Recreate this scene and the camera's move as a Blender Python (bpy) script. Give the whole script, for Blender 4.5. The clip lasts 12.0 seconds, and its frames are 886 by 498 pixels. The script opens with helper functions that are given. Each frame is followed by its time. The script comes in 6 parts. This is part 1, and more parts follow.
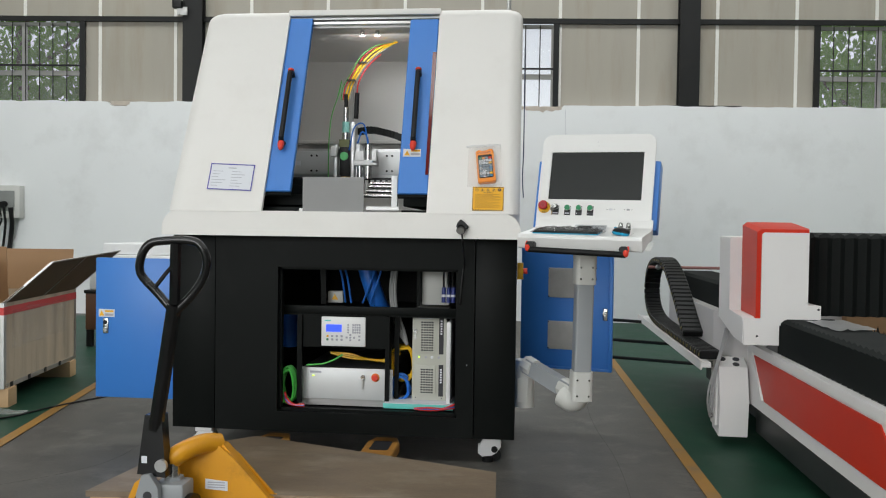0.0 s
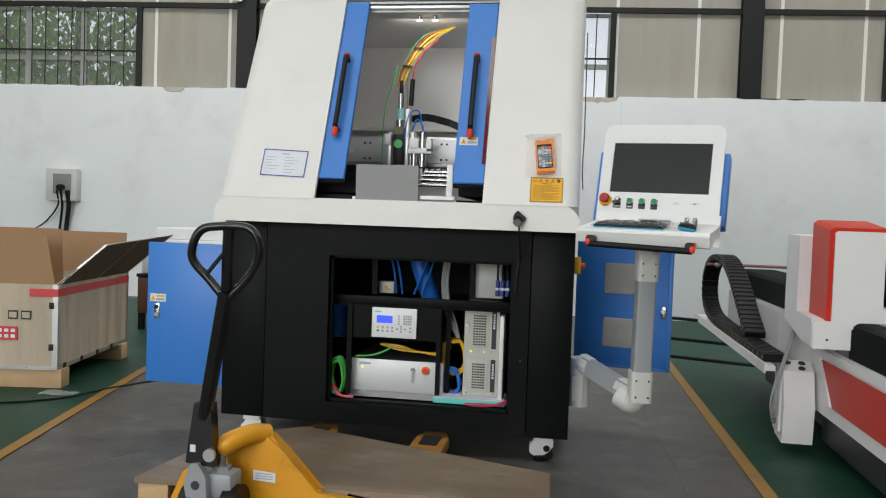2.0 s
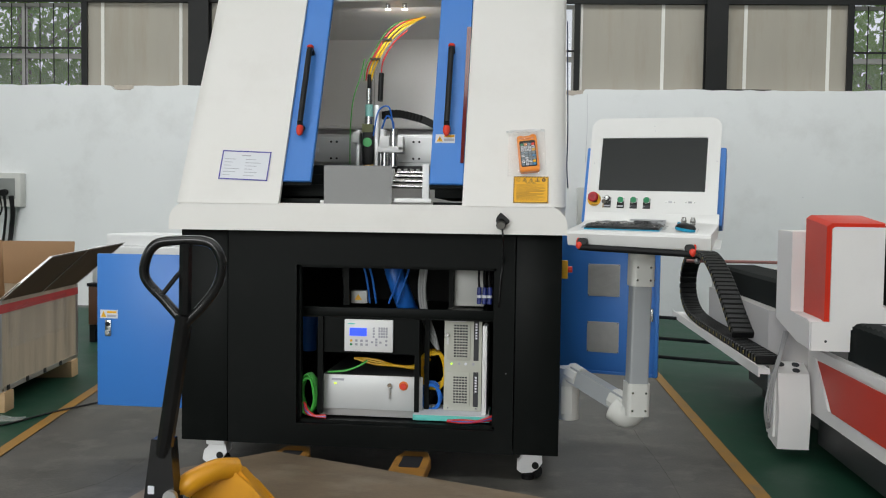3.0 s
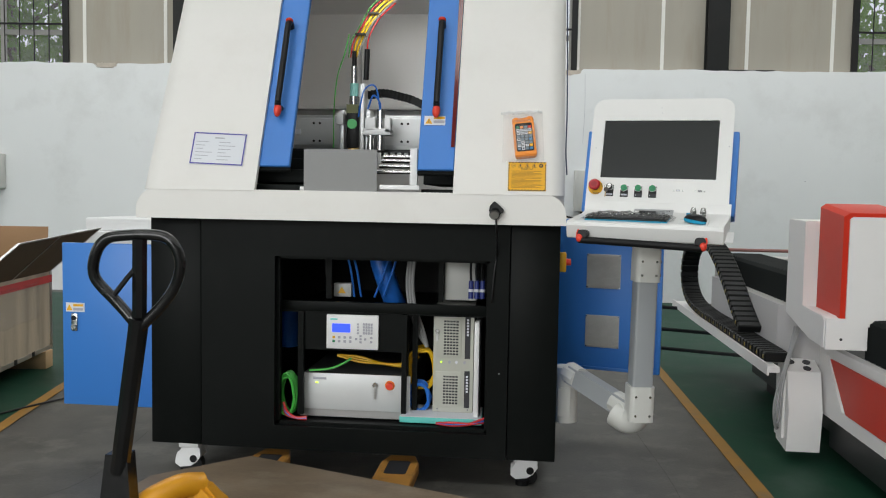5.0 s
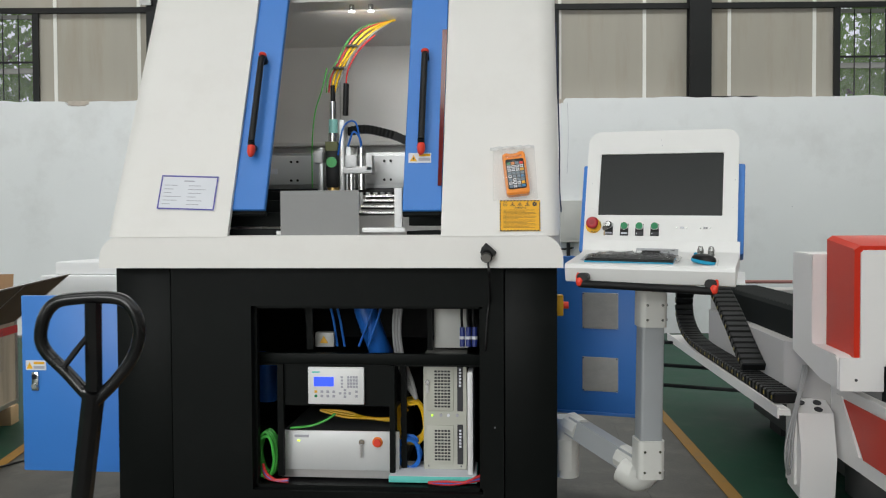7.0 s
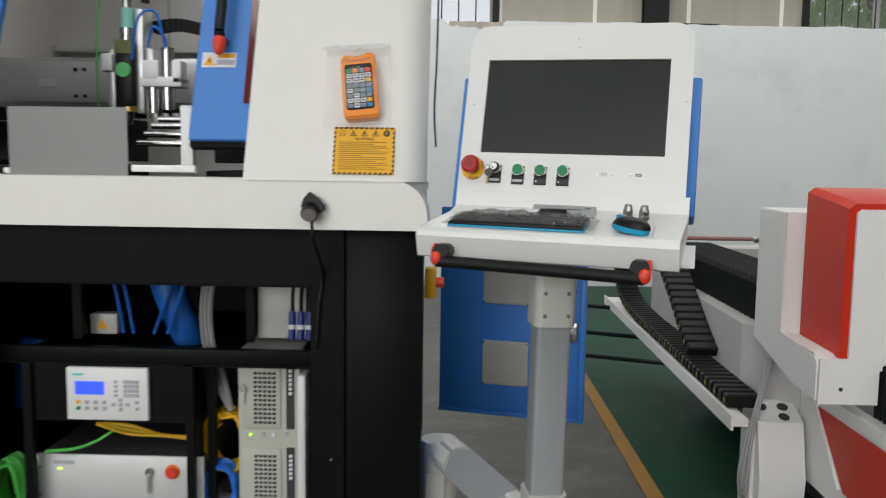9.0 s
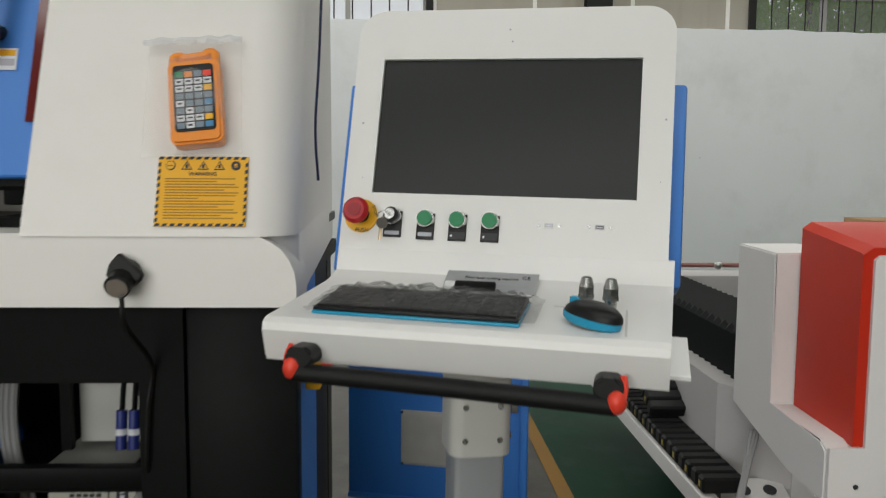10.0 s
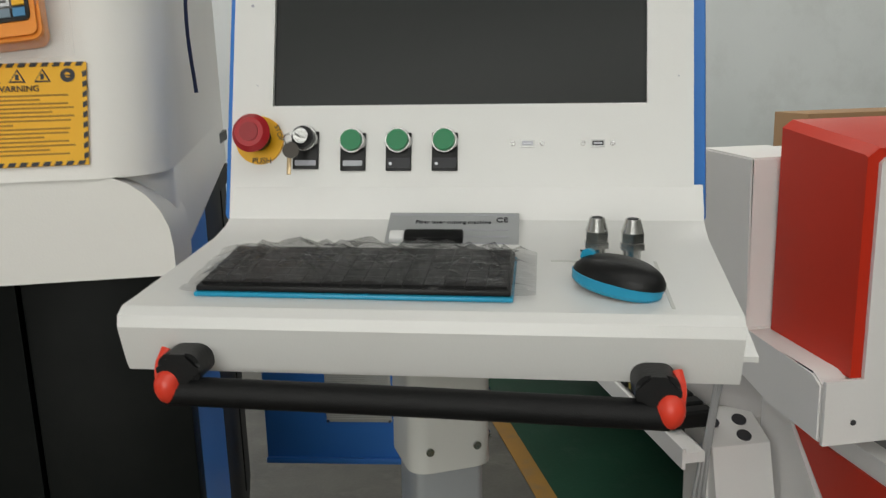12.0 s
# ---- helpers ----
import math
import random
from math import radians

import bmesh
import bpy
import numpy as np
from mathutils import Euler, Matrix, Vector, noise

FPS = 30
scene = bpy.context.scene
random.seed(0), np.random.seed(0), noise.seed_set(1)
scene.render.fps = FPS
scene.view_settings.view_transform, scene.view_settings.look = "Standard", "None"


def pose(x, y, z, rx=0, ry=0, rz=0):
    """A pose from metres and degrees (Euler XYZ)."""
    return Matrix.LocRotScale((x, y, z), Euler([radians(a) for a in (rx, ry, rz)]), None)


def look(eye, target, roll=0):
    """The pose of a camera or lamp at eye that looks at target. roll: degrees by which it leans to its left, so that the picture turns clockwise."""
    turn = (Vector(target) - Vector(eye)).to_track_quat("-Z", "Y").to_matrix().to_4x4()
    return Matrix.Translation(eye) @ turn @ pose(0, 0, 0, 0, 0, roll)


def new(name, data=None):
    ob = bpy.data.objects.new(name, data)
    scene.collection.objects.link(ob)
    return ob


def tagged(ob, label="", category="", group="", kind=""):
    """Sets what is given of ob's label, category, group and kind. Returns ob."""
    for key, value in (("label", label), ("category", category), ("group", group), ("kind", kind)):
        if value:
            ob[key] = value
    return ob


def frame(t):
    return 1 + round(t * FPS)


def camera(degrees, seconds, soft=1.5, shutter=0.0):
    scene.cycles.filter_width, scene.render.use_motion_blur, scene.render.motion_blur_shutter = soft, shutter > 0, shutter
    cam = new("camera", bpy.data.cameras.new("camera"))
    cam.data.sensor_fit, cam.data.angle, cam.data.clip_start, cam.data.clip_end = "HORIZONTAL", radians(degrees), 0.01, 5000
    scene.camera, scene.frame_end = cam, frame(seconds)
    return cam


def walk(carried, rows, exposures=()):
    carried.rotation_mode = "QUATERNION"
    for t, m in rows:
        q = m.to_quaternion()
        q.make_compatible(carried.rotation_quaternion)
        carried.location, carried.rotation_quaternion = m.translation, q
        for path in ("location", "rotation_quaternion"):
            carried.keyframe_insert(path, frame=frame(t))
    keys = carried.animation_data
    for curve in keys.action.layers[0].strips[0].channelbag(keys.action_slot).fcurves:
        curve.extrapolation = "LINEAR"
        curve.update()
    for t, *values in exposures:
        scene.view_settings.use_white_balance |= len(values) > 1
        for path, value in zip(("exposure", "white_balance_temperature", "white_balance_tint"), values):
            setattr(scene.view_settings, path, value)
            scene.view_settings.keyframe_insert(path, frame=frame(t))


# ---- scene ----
cam = camera(57.4, 12.0, soft=1.1, shutter=0.4)
PATH = [
    (0, (0.309, -0.038, 1.136), (0.097, 1.95, 1.089), 0.8),
    (0.5, (0.315, -0.031, 1.138), (0.08, 1.955, 1.091), 1.2),
    (1, (0.311, -0.033, 1.139), (0.034, 1.947, 1.093), 1.5),
    (1.5, (0.312, -0.01, 1.132), (-0.006, 1.963, 1.07), 2.0),
    (2, (0.253, 0.063, 1.134), (-0.07, 2.036, 1.062), 2.0),
    (2.5, (0.149, 0.188, 1.156), (-0.108, 2.171, 1.097), 0.6),
    (2.7, (0.138, 0.242, 1.161), (-0.091, 2.226, 1.093), 0.6),
    (4.3, (0.121, 0.555, 1.198), (-0.108, 2.540, 1.083), 1.4),
    (4.5, (0.122, 0.562, 1.194), (-0.114, 2.543, 1.063), 1.2),
    (5, (0.126, 0.577, 1.199), (-0.084, 2.562, 1.071), 1.0),
    (5.5, (0.126, 0.588, 1.222), (-0.101, 2.572, 1.112), 1.1),
    (6, (0.105, 0.619, 1.238), (-0.13, 2.604, 1.169), 1.1),
    (6.5, (0.076, 0.671, 1.247), (-0.121, 2.66, 1.207), 0.3),
    (8.5, (0.252, 1.5, 1.242), (0.142, 3.488, 1.055), 0.1),
    (9, (0.367, 1.798, 1.255), (0.304, 3.786, 1.047), 0.8),
    (9.5, (0.424, 2.113, 1.283), (0.432, 4.102, 1.08), 1.3),
    (10, (0.459, 2.396, 1.323), (0.532, 4.385, 1.127), 0.4),
    (10.5, (0.467, 2.604, 1.354), (0.571, 4.593, 1.173), 0.5),
    (11, (0.437, 2.707, 1.379), (0.621, 4.679, 1.102), -1.6),
    (11.5, (0.424, 2.752, 1.337), (0.673, 4.705, 0.986), -2.6),
    (12, (0.435, 2.761, 1.314), (0.734, 4.694, 0.894), -1.7),
]
EXPOSURES = [(0, -0.08, 6500, 10), (8.3, -0.1, 6550, 10), (9.5, -0.22, 6650, 10), (10.5, -0.56, 6850, 10), (11, -0.7, 6850, 9), (11.5, -0.46, 6850, 9), (12, -0.34, 6850, 9)]
walk(cam, [(t, look(eye, target, roll)) for t, eye, target, roll in PATH], EXPOSURES)

# ---- world and lights ----
world = bpy.data.worlds.new("sky")
scene.world = world
world.use_nodes = True
wn = world.node_tree
sky = wn.nodes.new("ShaderNodeTexSky")
sky.sky_type, sky.sun_disc = "NISHITA", False
sky.sun_elevation, sky.sun_rotation = radians(50), radians(200)
pale = wn.nodes.new("ShaderNodeHueSaturation")  # thin high cloud
pale.inputs["Saturation"].default_value = 0.25
wn.links.new(sky.outputs[0], pale.inputs["Color"])
wn.links.new(pale.outputs[0], wn.nodes["Background"].inputs[0])
wn.nodes["Background"].inputs[1].default_value = 0.15
sun = new("sun", bpy.data.lights.new("sun", "SUN"))
sun.data.energy, sun.data.angle, sun.data.color = 1.4, radians(12), (1.0, 0.96, 0.9)
sun.matrix_world = look((4, 40, 30), (0, 11, 0))


def area_lamp(name, m, sx, sy, power, color=(0.95, 0.975, 0.965)):
    """An area lamp: daylight in the windows and in added unseen openings, or inside lamps."""
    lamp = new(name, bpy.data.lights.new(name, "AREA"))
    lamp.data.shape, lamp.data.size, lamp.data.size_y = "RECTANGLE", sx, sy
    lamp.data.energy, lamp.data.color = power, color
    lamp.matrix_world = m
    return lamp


# roof lamps added above the view, as if there were skylights
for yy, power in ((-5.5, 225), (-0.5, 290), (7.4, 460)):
    area_lamp("unseen_skylight", look((0.5, yy, 6.9), (0.5, yy + 0.001, 0)), 16.0, 1.3, power)
# broad lamp added behind the camera, where an open gate is assumed
area_lamp("unseen_gate_light", look((-5.0, -8.9, 3.4), (-3.0, 0, 1.9)), 9.0, 4.0, 720)
# fill lamp added from the unseen west side to lift wall and apron
area_lamp("west_fill", look((-13.9, 3.5, 3.8), (0, 3.5, 1.5)), 9.0, 3.0, 90)
for xx in (-7.0, -0.93, 5.4):
    area_lamp("window_light", look((xx, 10.2 + 0.073 * xx, 3.25), (xx, 0, 1.8)), 2.8, 0.85, 24)

# ---- materials ----
MATS = {}


def mat(name, color, rough=0.5, metal=0.0, vary=0.08, size=3.0, bump=0.05, grain=120.0, spec=0.5, coat=0.0, stain=None, amount=0.0, ssize=1.2, alpha=1.0, stretch=(1, 1, 1)):
    """A painted, cast or worn surface: colour that drifts at two scales, fine relief and, where given, stains of another colour."""
    if name in MATS:
        return MATS[name]
    m = bpy.data.materials.new(name)
    m.use_nodes = True
    t, n = m.node_tree, m.node_tree.nodes
    p = n["Principled BSDF"]
    p.inputs["Roughness"].default_value, p.inputs["Metallic"].default_value = rough, metal
    p.inputs["Specular IOR Level"].default_value, p.inputs["Coat Weight"].default_value = spec, coat
    p.inputs["Alpha"].default_value = alpha
    co, mp = n.new("ShaderNodeTexCoord"), n.new("ShaderNodeMapping")
    mp.inputs["Scale"].default_value = stretch
    t.links.new(co.outputs["Object"], mp.inputs[0])
    big, fine = n.new("ShaderNodeTexNoise"), n.new("ShaderNodeTexNoise")
    for tex, s, d in ((big, size, 4), (fine, grain, 3)):
        tex.inputs["Scale"].default_value, tex.inputs["Detail"].default_value = s, d
        t.links.new(mp.outputs[0], tex.inputs["Vector"])
    mix = n.new("ShaderNodeMix")
    mix.data_type = "RGBA"
    mix.inputs[6].default_value = [c * (1 - vary) for c in color] + [1]
    mix.inputs[7].default_value = [min(1, c * (1 + vary)) for c in color] + [1]
    both = n.new("ShaderNodeMath")
    both.operation = "MULTIPLY_ADD"
    both.inputs[1].default_value, both.inputs[2].default_value = 0.35, 0.32
    t.links.new(fine.outputs[0], both.inputs[0])
    add = n.new("ShaderNodeMath")
    add.operation = "MULTIPLY_ADD"
    add.inputs[1].default_value = 1.6
    sub = n.new("ShaderNodeMath")
    sub.operation = "SUBTRACT"
    sub.inputs[1].default_value = 0.8
    t.links.new(big.outputs[0], add.inputs[0])
    t.links.new(both.outputs[0], add.inputs[2])
    t.links.new(add.outputs[0], sub.inputs[0])
    t.links.new(sub.outputs[0], mix.inputs[0])
    last = mix.outputs[2]
    if stain:
        sn, ramp, sm = n.new("ShaderNodeTexNoise"), n.new("ShaderNodeValToRGB"), n.new("ShaderNodeMix")
        sm.data_type = "RGBA"
        sn.inputs["Scale"].default_value, sn.inputs["Detail"].default_value, sn.inputs["Roughness"].default_value = ssize, 8, 0.65
        ramp.color_ramp.elements[0].position, ramp.color_ramp.elements[1].position = 0.52, 0.72
        ramp.color_ramp.elements[1].color = (amount, amount, amount, 1)
        sm.inputs[7].default_value = (*stain, 1)
        t.links.new(mp.outputs[0], sn.inputs["Vector"])
        t.links.new(sn.outputs[0], ramp.inputs[0])
        t.links.new(ramp.outputs[0], sm.inputs[0])
        t.links.new(last, sm.inputs[6])
        last = sm.outputs[2]
    t.links.new(last, p.inputs["Base Color"])
    rr = n.new("ShaderNodeMapRange")
    rr.inputs[3].default_value, rr.inputs[4].default_value = max(0.02, rough - 0.08), min(1, rough + 0.08)
    t.links.new(big.outputs[0], rr.inputs[0])
    t.links.new(rr.outputs[0], p.inputs["Roughness"])
    if bump:
        b = n.new("ShaderNodeBump")
        b.inputs["Strength"].default_value, b.inputs["Distance"].default_value = bump, 0.004
        t.links.new(fine.outputs[0], b.inputs["Height"])
        t.links.new(b.outputs[0], p.inputs["Normal"])
    MATS[name] = m
    return m


def glow(name, color, strength):
    m = bpy.data.materials.new(name)
    m.use_nodes = True
    p = m.node_tree.nodes["Principled BSDF"]
    p.inputs["Base Color"].default_value = (*color, 1)
    p.inputs["Emission Color"].default_value = (*color, 1)
    p.inputs["Emission Strength"].default_value = strength
    return m


def clear(name, color=(1, 1, 1), alpha=0.16, rough=0.12, crumple=0.0):
    """Thin clear film or pane: mostly see-through, with a gloss on it."""
    m = bpy.data.materials.new(name)
    m.use_nodes = True
    t, n = m.node_tree, m.node_tree.nodes
    p = n["Principled BSDF"]
    p.inputs["Base Color"].default_value, p.inputs["Roughness"].default_value, p.inputs["Alpha"].default_value = (*color, 1), rough, alpha
    if crumple:
        tex, b = n.new("ShaderNodeTexNoise"), n.new("ShaderNodeBump")
        tex.inputs["Scale"].default_value, tex.inputs["Distortion"].default_value = 22, 1.5
        b.inputs["Strength"].default_value, b.inputs["Distance"].default_value = crumple, 0.02
        t.links.new(tex.outputs[0], b.inputs["Height"])
        t.links.new(b.outputs[0], p.inputs["Normal"])
    return m


WHITE = mat("white_powder_coat", (0.78, 0.76, 0.73), 0.42, vary=0.025, size=2, bump=0.06, grain=420, stain=(0.5, 0.45, 0.38), amount=0.08, ssize=5)
WHITE_COLD = mat("white_console_paint", (0.76, 0.755, 0.74), 0.3, vary=0.02, size=3, bump=0.05, grain=500, stain=(0.55, 0.5, 0.45), amount=0.06, ssize=7)
LINER = mat("light_grey_sheet", (0.8, 0.79, 0.77), 0.35, vary=0.05, size=2, bump=0.03)
BLACK = mat("black_powder_coat", (0.0055, 0.0066, 0.0062), 0.42, vary=0.12, size=2.5, bump=0.08, grain=500, spec=0.08, stain=(0.015, 0.015, 0.014), amount=0.4, ssize=3)
GLOSSBLACK = mat("glossy_black_enamel", (0.006, 0.006, 0.0065), 0.24, vary=0.1, size=6, bump=0.04, grain=300, spec=0.5, stain=(0.03, 0.028, 0.026), amount=0.3, ssize=14)
DARK = mat("dark_inside", (0.006, 0.006, 0.0065), 0.7, vary=0.2)
BLUE = mat("blue_powder_coat", (0.042, 0.205, 0.62), 0.4, vary=0.05, size=2, bump=0.06, grain=400)
GREYP = mat("grey_cast_paint", (0.29, 0.305, 0.315), 0.42, vary=0.04, size=6, bump=0.06, grain=300)
GREYL = mat("light_grey_plastic", (0.56, 0.56, 0.53), 0.42, vary=0.04, size=6, bump=0.05, grain=300)
RUBBER = mat("black_plastic", (0.006, 0.006, 0.0065), 0.42, spec=0.3, vary=0.15, bump=0.08, grain=300)
RED = mat("red_plastic", (0.75, 0.05, 0.025), 0.35, vary=0.06)
REDP = mat("red_paint", (0.56, 0.028, 0.01), 0.42, spec=0.3, vary=0.05, size=4, bump=0.05, grain=350)
ORANGE = mat("orange_plastic", (0.85, 0.27, 0.02), 0.45, vary=0.04)
YELLOW = mat("yellow_label", (0.84, 0.43, 0.008), 0.5, vary=0.03)
TRUCK = mat("yellow_truck_paint", (0.72, 0.32, 0.012), 0.38, vary=0.06, size=5, stain=(0.3, 0.13, 0.02), amount=0.5, ssize=9)
FORK = mat("worn_yellow_fork", (0.5, 0.24, 0.05), 0.5, vary=0.15, size=9, stain=(0.12, 0.08, 0.05), amount=0.7, ssize=12)
STEEL = mat("brushed_steel", (0.55, 0.55, 0.54), 0.3, 0.9, vary=0.08, size=12)
CHROME = mat("chrome", (0.5, 0.5, 0.49), 0.24, 1.0, vary=0.04)
ALU = mat("aluminium", (0.68, 0.69, 0.69), 0.38, 0.75, vary=0.05, size=8, stretch=(1, 1, 6))
PLATE = mat("grey_sheet_metal", (0.17, 0.17, 0.168), 0.45, 0.35, vary=0.07, size=4)
SILVER = mat("silver_panel", (0.66, 0.67, 0.67), 0.42, 0.2, vary=0.04, size=5)
BEIGE = mat("beige_computer_paint", (0.5, 0.5, 0.44), 0.5, vary=0.04)
GREEN = mat("green_plastic", (0.0, 0.2, 0.07), 0.35, vary=0.06)
PAPER = mat("paper", (0.72, 0.735, 0.78), 0.7, vary=0.03, bump=0.02)
INK = mat("ink", (0.03, 0.03, 0.035), 0.6, vary=0.05, bump=0)
INKGREY = mat("grey_print", (0.42, 0.42, 0.47), 0.7, vary=0.05, bump=0)
INKBLUE = mat("blue_print", (0.08, 0.07, 0.35), 0.6, vary=0.05, bump=0)
WHITEP = mat("white_plastic", (0.8, 0.8, 0.8), 0.4, vary=0.03)
TEAL = mat("teal_carton", (0.13, 0.62, 0.56), 0.5, vary=0.05)
CYAN = mat("cyan_plastic", (0.01, 0.3, 0.5), 0.35, vary=0.05)
HOSE = mat("blue_hose", (0.02, 0.16, 0.62), 0.35, vary=0.08, size=10)
WIREG = mat("green_cable", (0.06, 0.42, 0.06), 0.4, vary=0.1)
WIREY = mat("yellow_cable", (0.8, 0.48, 0.01), 0.4, vary=0.08)
WIRER = mat("red_cable", (0.6, 0.03, 0.03), 0.4, vary=0.08)
WIREGREY = mat("grey_cable", (0.3, 0.3, 0.3), 0.45, vary=0.08)
PLY = mat("plywood", (0.5, 0.41, 0.3), 0.6, vary=0.28, size=7, stretch=(1, 1, 0.12), bump=0.15, grain=160, stain=(0.22, 0.17, 0.12), amount=0.6, ssize=6)
BOARD = mat("worn_board", (0.21, 0.155, 0.105), 0.55, vary=0.3, size=7, bump=0.2, stretch=(0.5, 1, 1), stain=(0.33, 0.27, 0.2), amount=0.7, ssize=6)
PINE = mat("pine_block", (0.55, 0.36, 0.19), 0.6, vary=0.15, size=5, stretch=(1, 0.2, 1), bump=0.12)
CARD = mat("cardboard", (0.36, 0.21, 0.105), 0.7, vary=0.07, size=3, bump=0.06)
CARDD = mat("dark_board", (0.11, 0.07, 0.04), 0.55, vary=0.12, size=3, stain=(0.2, 0.14, 0.09), amount=0.4)
DARKST = mat("dark_steel_paint", (0.011, 0.0115, 0.0115), 0.5, vary=0.15, size=3, spec=0.3, stain=(0.03, 0.024, 0.02), amount=0.5)
CHAIN = mat("chain_plastic", (0.0065, 0.007, 0.007), 0.5, vary=0.2, spec=0.2)
BELLOW = mat("bellows_fabric", (0.0075, 0.0095, 0.009), 0.65, spec=0.2, vary=0.2, size=6, bump=0.1)
GREYM = mat("grey_machine_paint", (0.52, 0.5, 0.49), 0.4, vary=0.04, size=3)
PINKW = mat("off_white_machine_paint", (0.78, 0.76, 0.745), 0.4, vary=0.03, size=3, stain=(0.5, 0.4, 0.35), amount=0.15)
WALLW = mat("white_wall_paint", (0.79, 0.805, 0.81), 0.75, vary=0.03, size=1.2, bump=0.14, grain=60, stain=(0.58, 0.58, 0.57), amount=0.35, ssize=1.6)
BRICKW = mat("broken_plaster", (0.5, 0.44, 0.38), 0.9, vary=0.2, size=14, bump=0.4, grain=60)
SHEET = mat("beige_sheet_wall", (0.35, 0.325, 0.275), 0.55, vary=0.05, size=1.5, bump=0.05, stretch=(3, 3, 0.4), stain=(0.27, 0.22, 0.15), amount=0.5, ssize=1.1)
JOINT = mat("white_joint_strip", (0.75, 0.74, 0.7), 0.6, vary=0.05)
CONC = mat("grey_floor", (0.088, 0.084, 0.074), 0.5, spec=0.3, vary=0.42, size=4.5, bump=0.25, grain=85, stain=(0.2, 0.19, 0.165), amount=0.55, ssize=4.2)
GREENF = mat("green_floor_paint", (0.012, 0.052, 0.03), 0.5, spec=0.15, vary=0.3, size=3.5, bump=0.1, grain=90, stain=(0.07, 0.1, 0.08), amount=0.35, ssize=4.5)
LINE = mat("yellow_floor_line", (0.3, 0.15, 0.02), 0.55, vary=0.12, size=5, bump=0.08, stain=(0.16, 0.12, 0.07), amount=0.8, ssize=7)
HALL = mat("hall_wall", (0.55, 0.54, 0.51), 0.7, vary=0.06)
GLASS = clear("window_glass", alpha=0.06, rough=0.02)
FILM = clear("clear_film", alpha=0.1, rough=0.2, crumple=0.8)
WRAP = clear("clear_wrap", (0.36, 0.36, 0.37), alpha=0.32, rough=0.06, crumple=1.0)
GRILLE = mat("filter_mesh", (0.48, 0.475, 0.44), 0.6, vary=0.12, size=14, bump=0.5, grain=420)
NAMEPLATE = mat("dull_name_plate", (0.42, 0.43, 0.44), 0.42, 0.2, vary=0.04, size=5)
BAG = clear("zip_bag", (0.9, 0.86, 0.84), 0.15, 0.16, 0.35)
DOORRED = clear("red_window", (0.12, 0.008, 0.008), 0.97, 0.1)


# ---- building blocks ----
def thing(name, label, category, m=Matrix(), group="", kind=""):
    ob = new(name)
    ob.empty_display_size = 0.1
    ob.matrix_world = m
    return tagged(ob, label, category, group, kind)


def part(name, bm, material, parent, label="", m=None, sharp=32):
    data = bpy.data.meshes.new(name)
    bmesh.ops.recalc_face_normals(bm, faces=bm.faces)
    bm.to_mesh(data)
    bm.free()
    data.materials.append(material)
    data.polygons.foreach_set("use_smooth", [True] * len(data.polygons))
    data.set_sharp_from_angle(angle=radians(sharp))
    ob = new(name, data)
    if m is not None:
        ob.matrix_basis = m
    if parent is not None:
        ob.parent = parent
    return tagged(ob, label)


def solid(name, bm, material, label="", category="", kind="", group="", m=None):
    """A thing or a piece of the setting that is one mesh."""
    return tagged(part(name, bm, material, None, label, m), "", category, group, kind)


def box(bm, x0, x1, y0, y1, z0, z1, bev=0.0, seg=2, m=None):
    made = bmesh.ops.create_cube(bm, size=1.0)["verts"]
    for v in made:
        v.co = Vector(((x0 + x1) / 2 + v.co.x * (x1 - x0), (y0 + y1) / 2 + v.co.y * (y1 - y0), (z0 + z1) / 2 + v.co.z * (z1 - z0)))
    if bev:
        edges = list({e for v in made for e in v.link_edges})
        got = bmesh.ops.bevel(bm, geom=edges, offset=bev, segments=seg, profile=0.5, affect="EDGES")
        made = list({v for f in got["faces"] for v in f.verts} | {v for v in made if v.is_valid})
    if m is not None:
        bmesh.ops.transform(bm, matrix=m, verts=made)
    return bm


def B(*a, **k):
    return box(bmesh.new(), *a, **k)


def cyl(bm, p0, p1, r, seg=18, r2=None, caps=True):
    p0, p1 = Vector(p0), Vector(p1)
    d = p1 - p0
    m = Matrix.Translation((p0 + p1) / 2) @ d.to_track_quat("Z", "Y").to_matrix().to_4x4()
    bmesh.ops.create_cone(bm, cap_ends=caps, segments=seg, radius1=r, radius2=r if r2 is None else r2, depth=d.length, matrix=m)
    return bm


def C(*a, **k):
    return cyl(bmesh.new(), *a, **k)


def ball(bm, c, r, s=(1, 1, 1), seg=16):
    bmesh.ops.create_uvsphere(bm, u_segments=seg, v_segments=max(6, seg * 2 // 3), radius=r, matrix=Matrix.Translation(c) @ Matrix.Diagonal((*s, 1)))
    return bm


def smooth_line(pts, steps=6):
    """A Catmull-Rom curve through the points."""
    p = [Vector(q) for q in pts]
    p = [2 * p[0] - p[1]] + p + [2 * p[-1] - p[-2]]
    out = []
    for i in range(1, len(p) - 2):
        for k in range(steps):
            u = k / steps
            out.append(0.5 * (2 * p[i] + (p[i + 1] - p[i - 1]) * u + (2 * p[i - 1] - 5 * p[i] + 4 * p[i + 1] - p[i + 2]) * u * u + (3 * p[i] - p[i - 1] - 3 * p[i + 1] + p[i + 2]) * u ** 3))
    return out + [p[-2]]


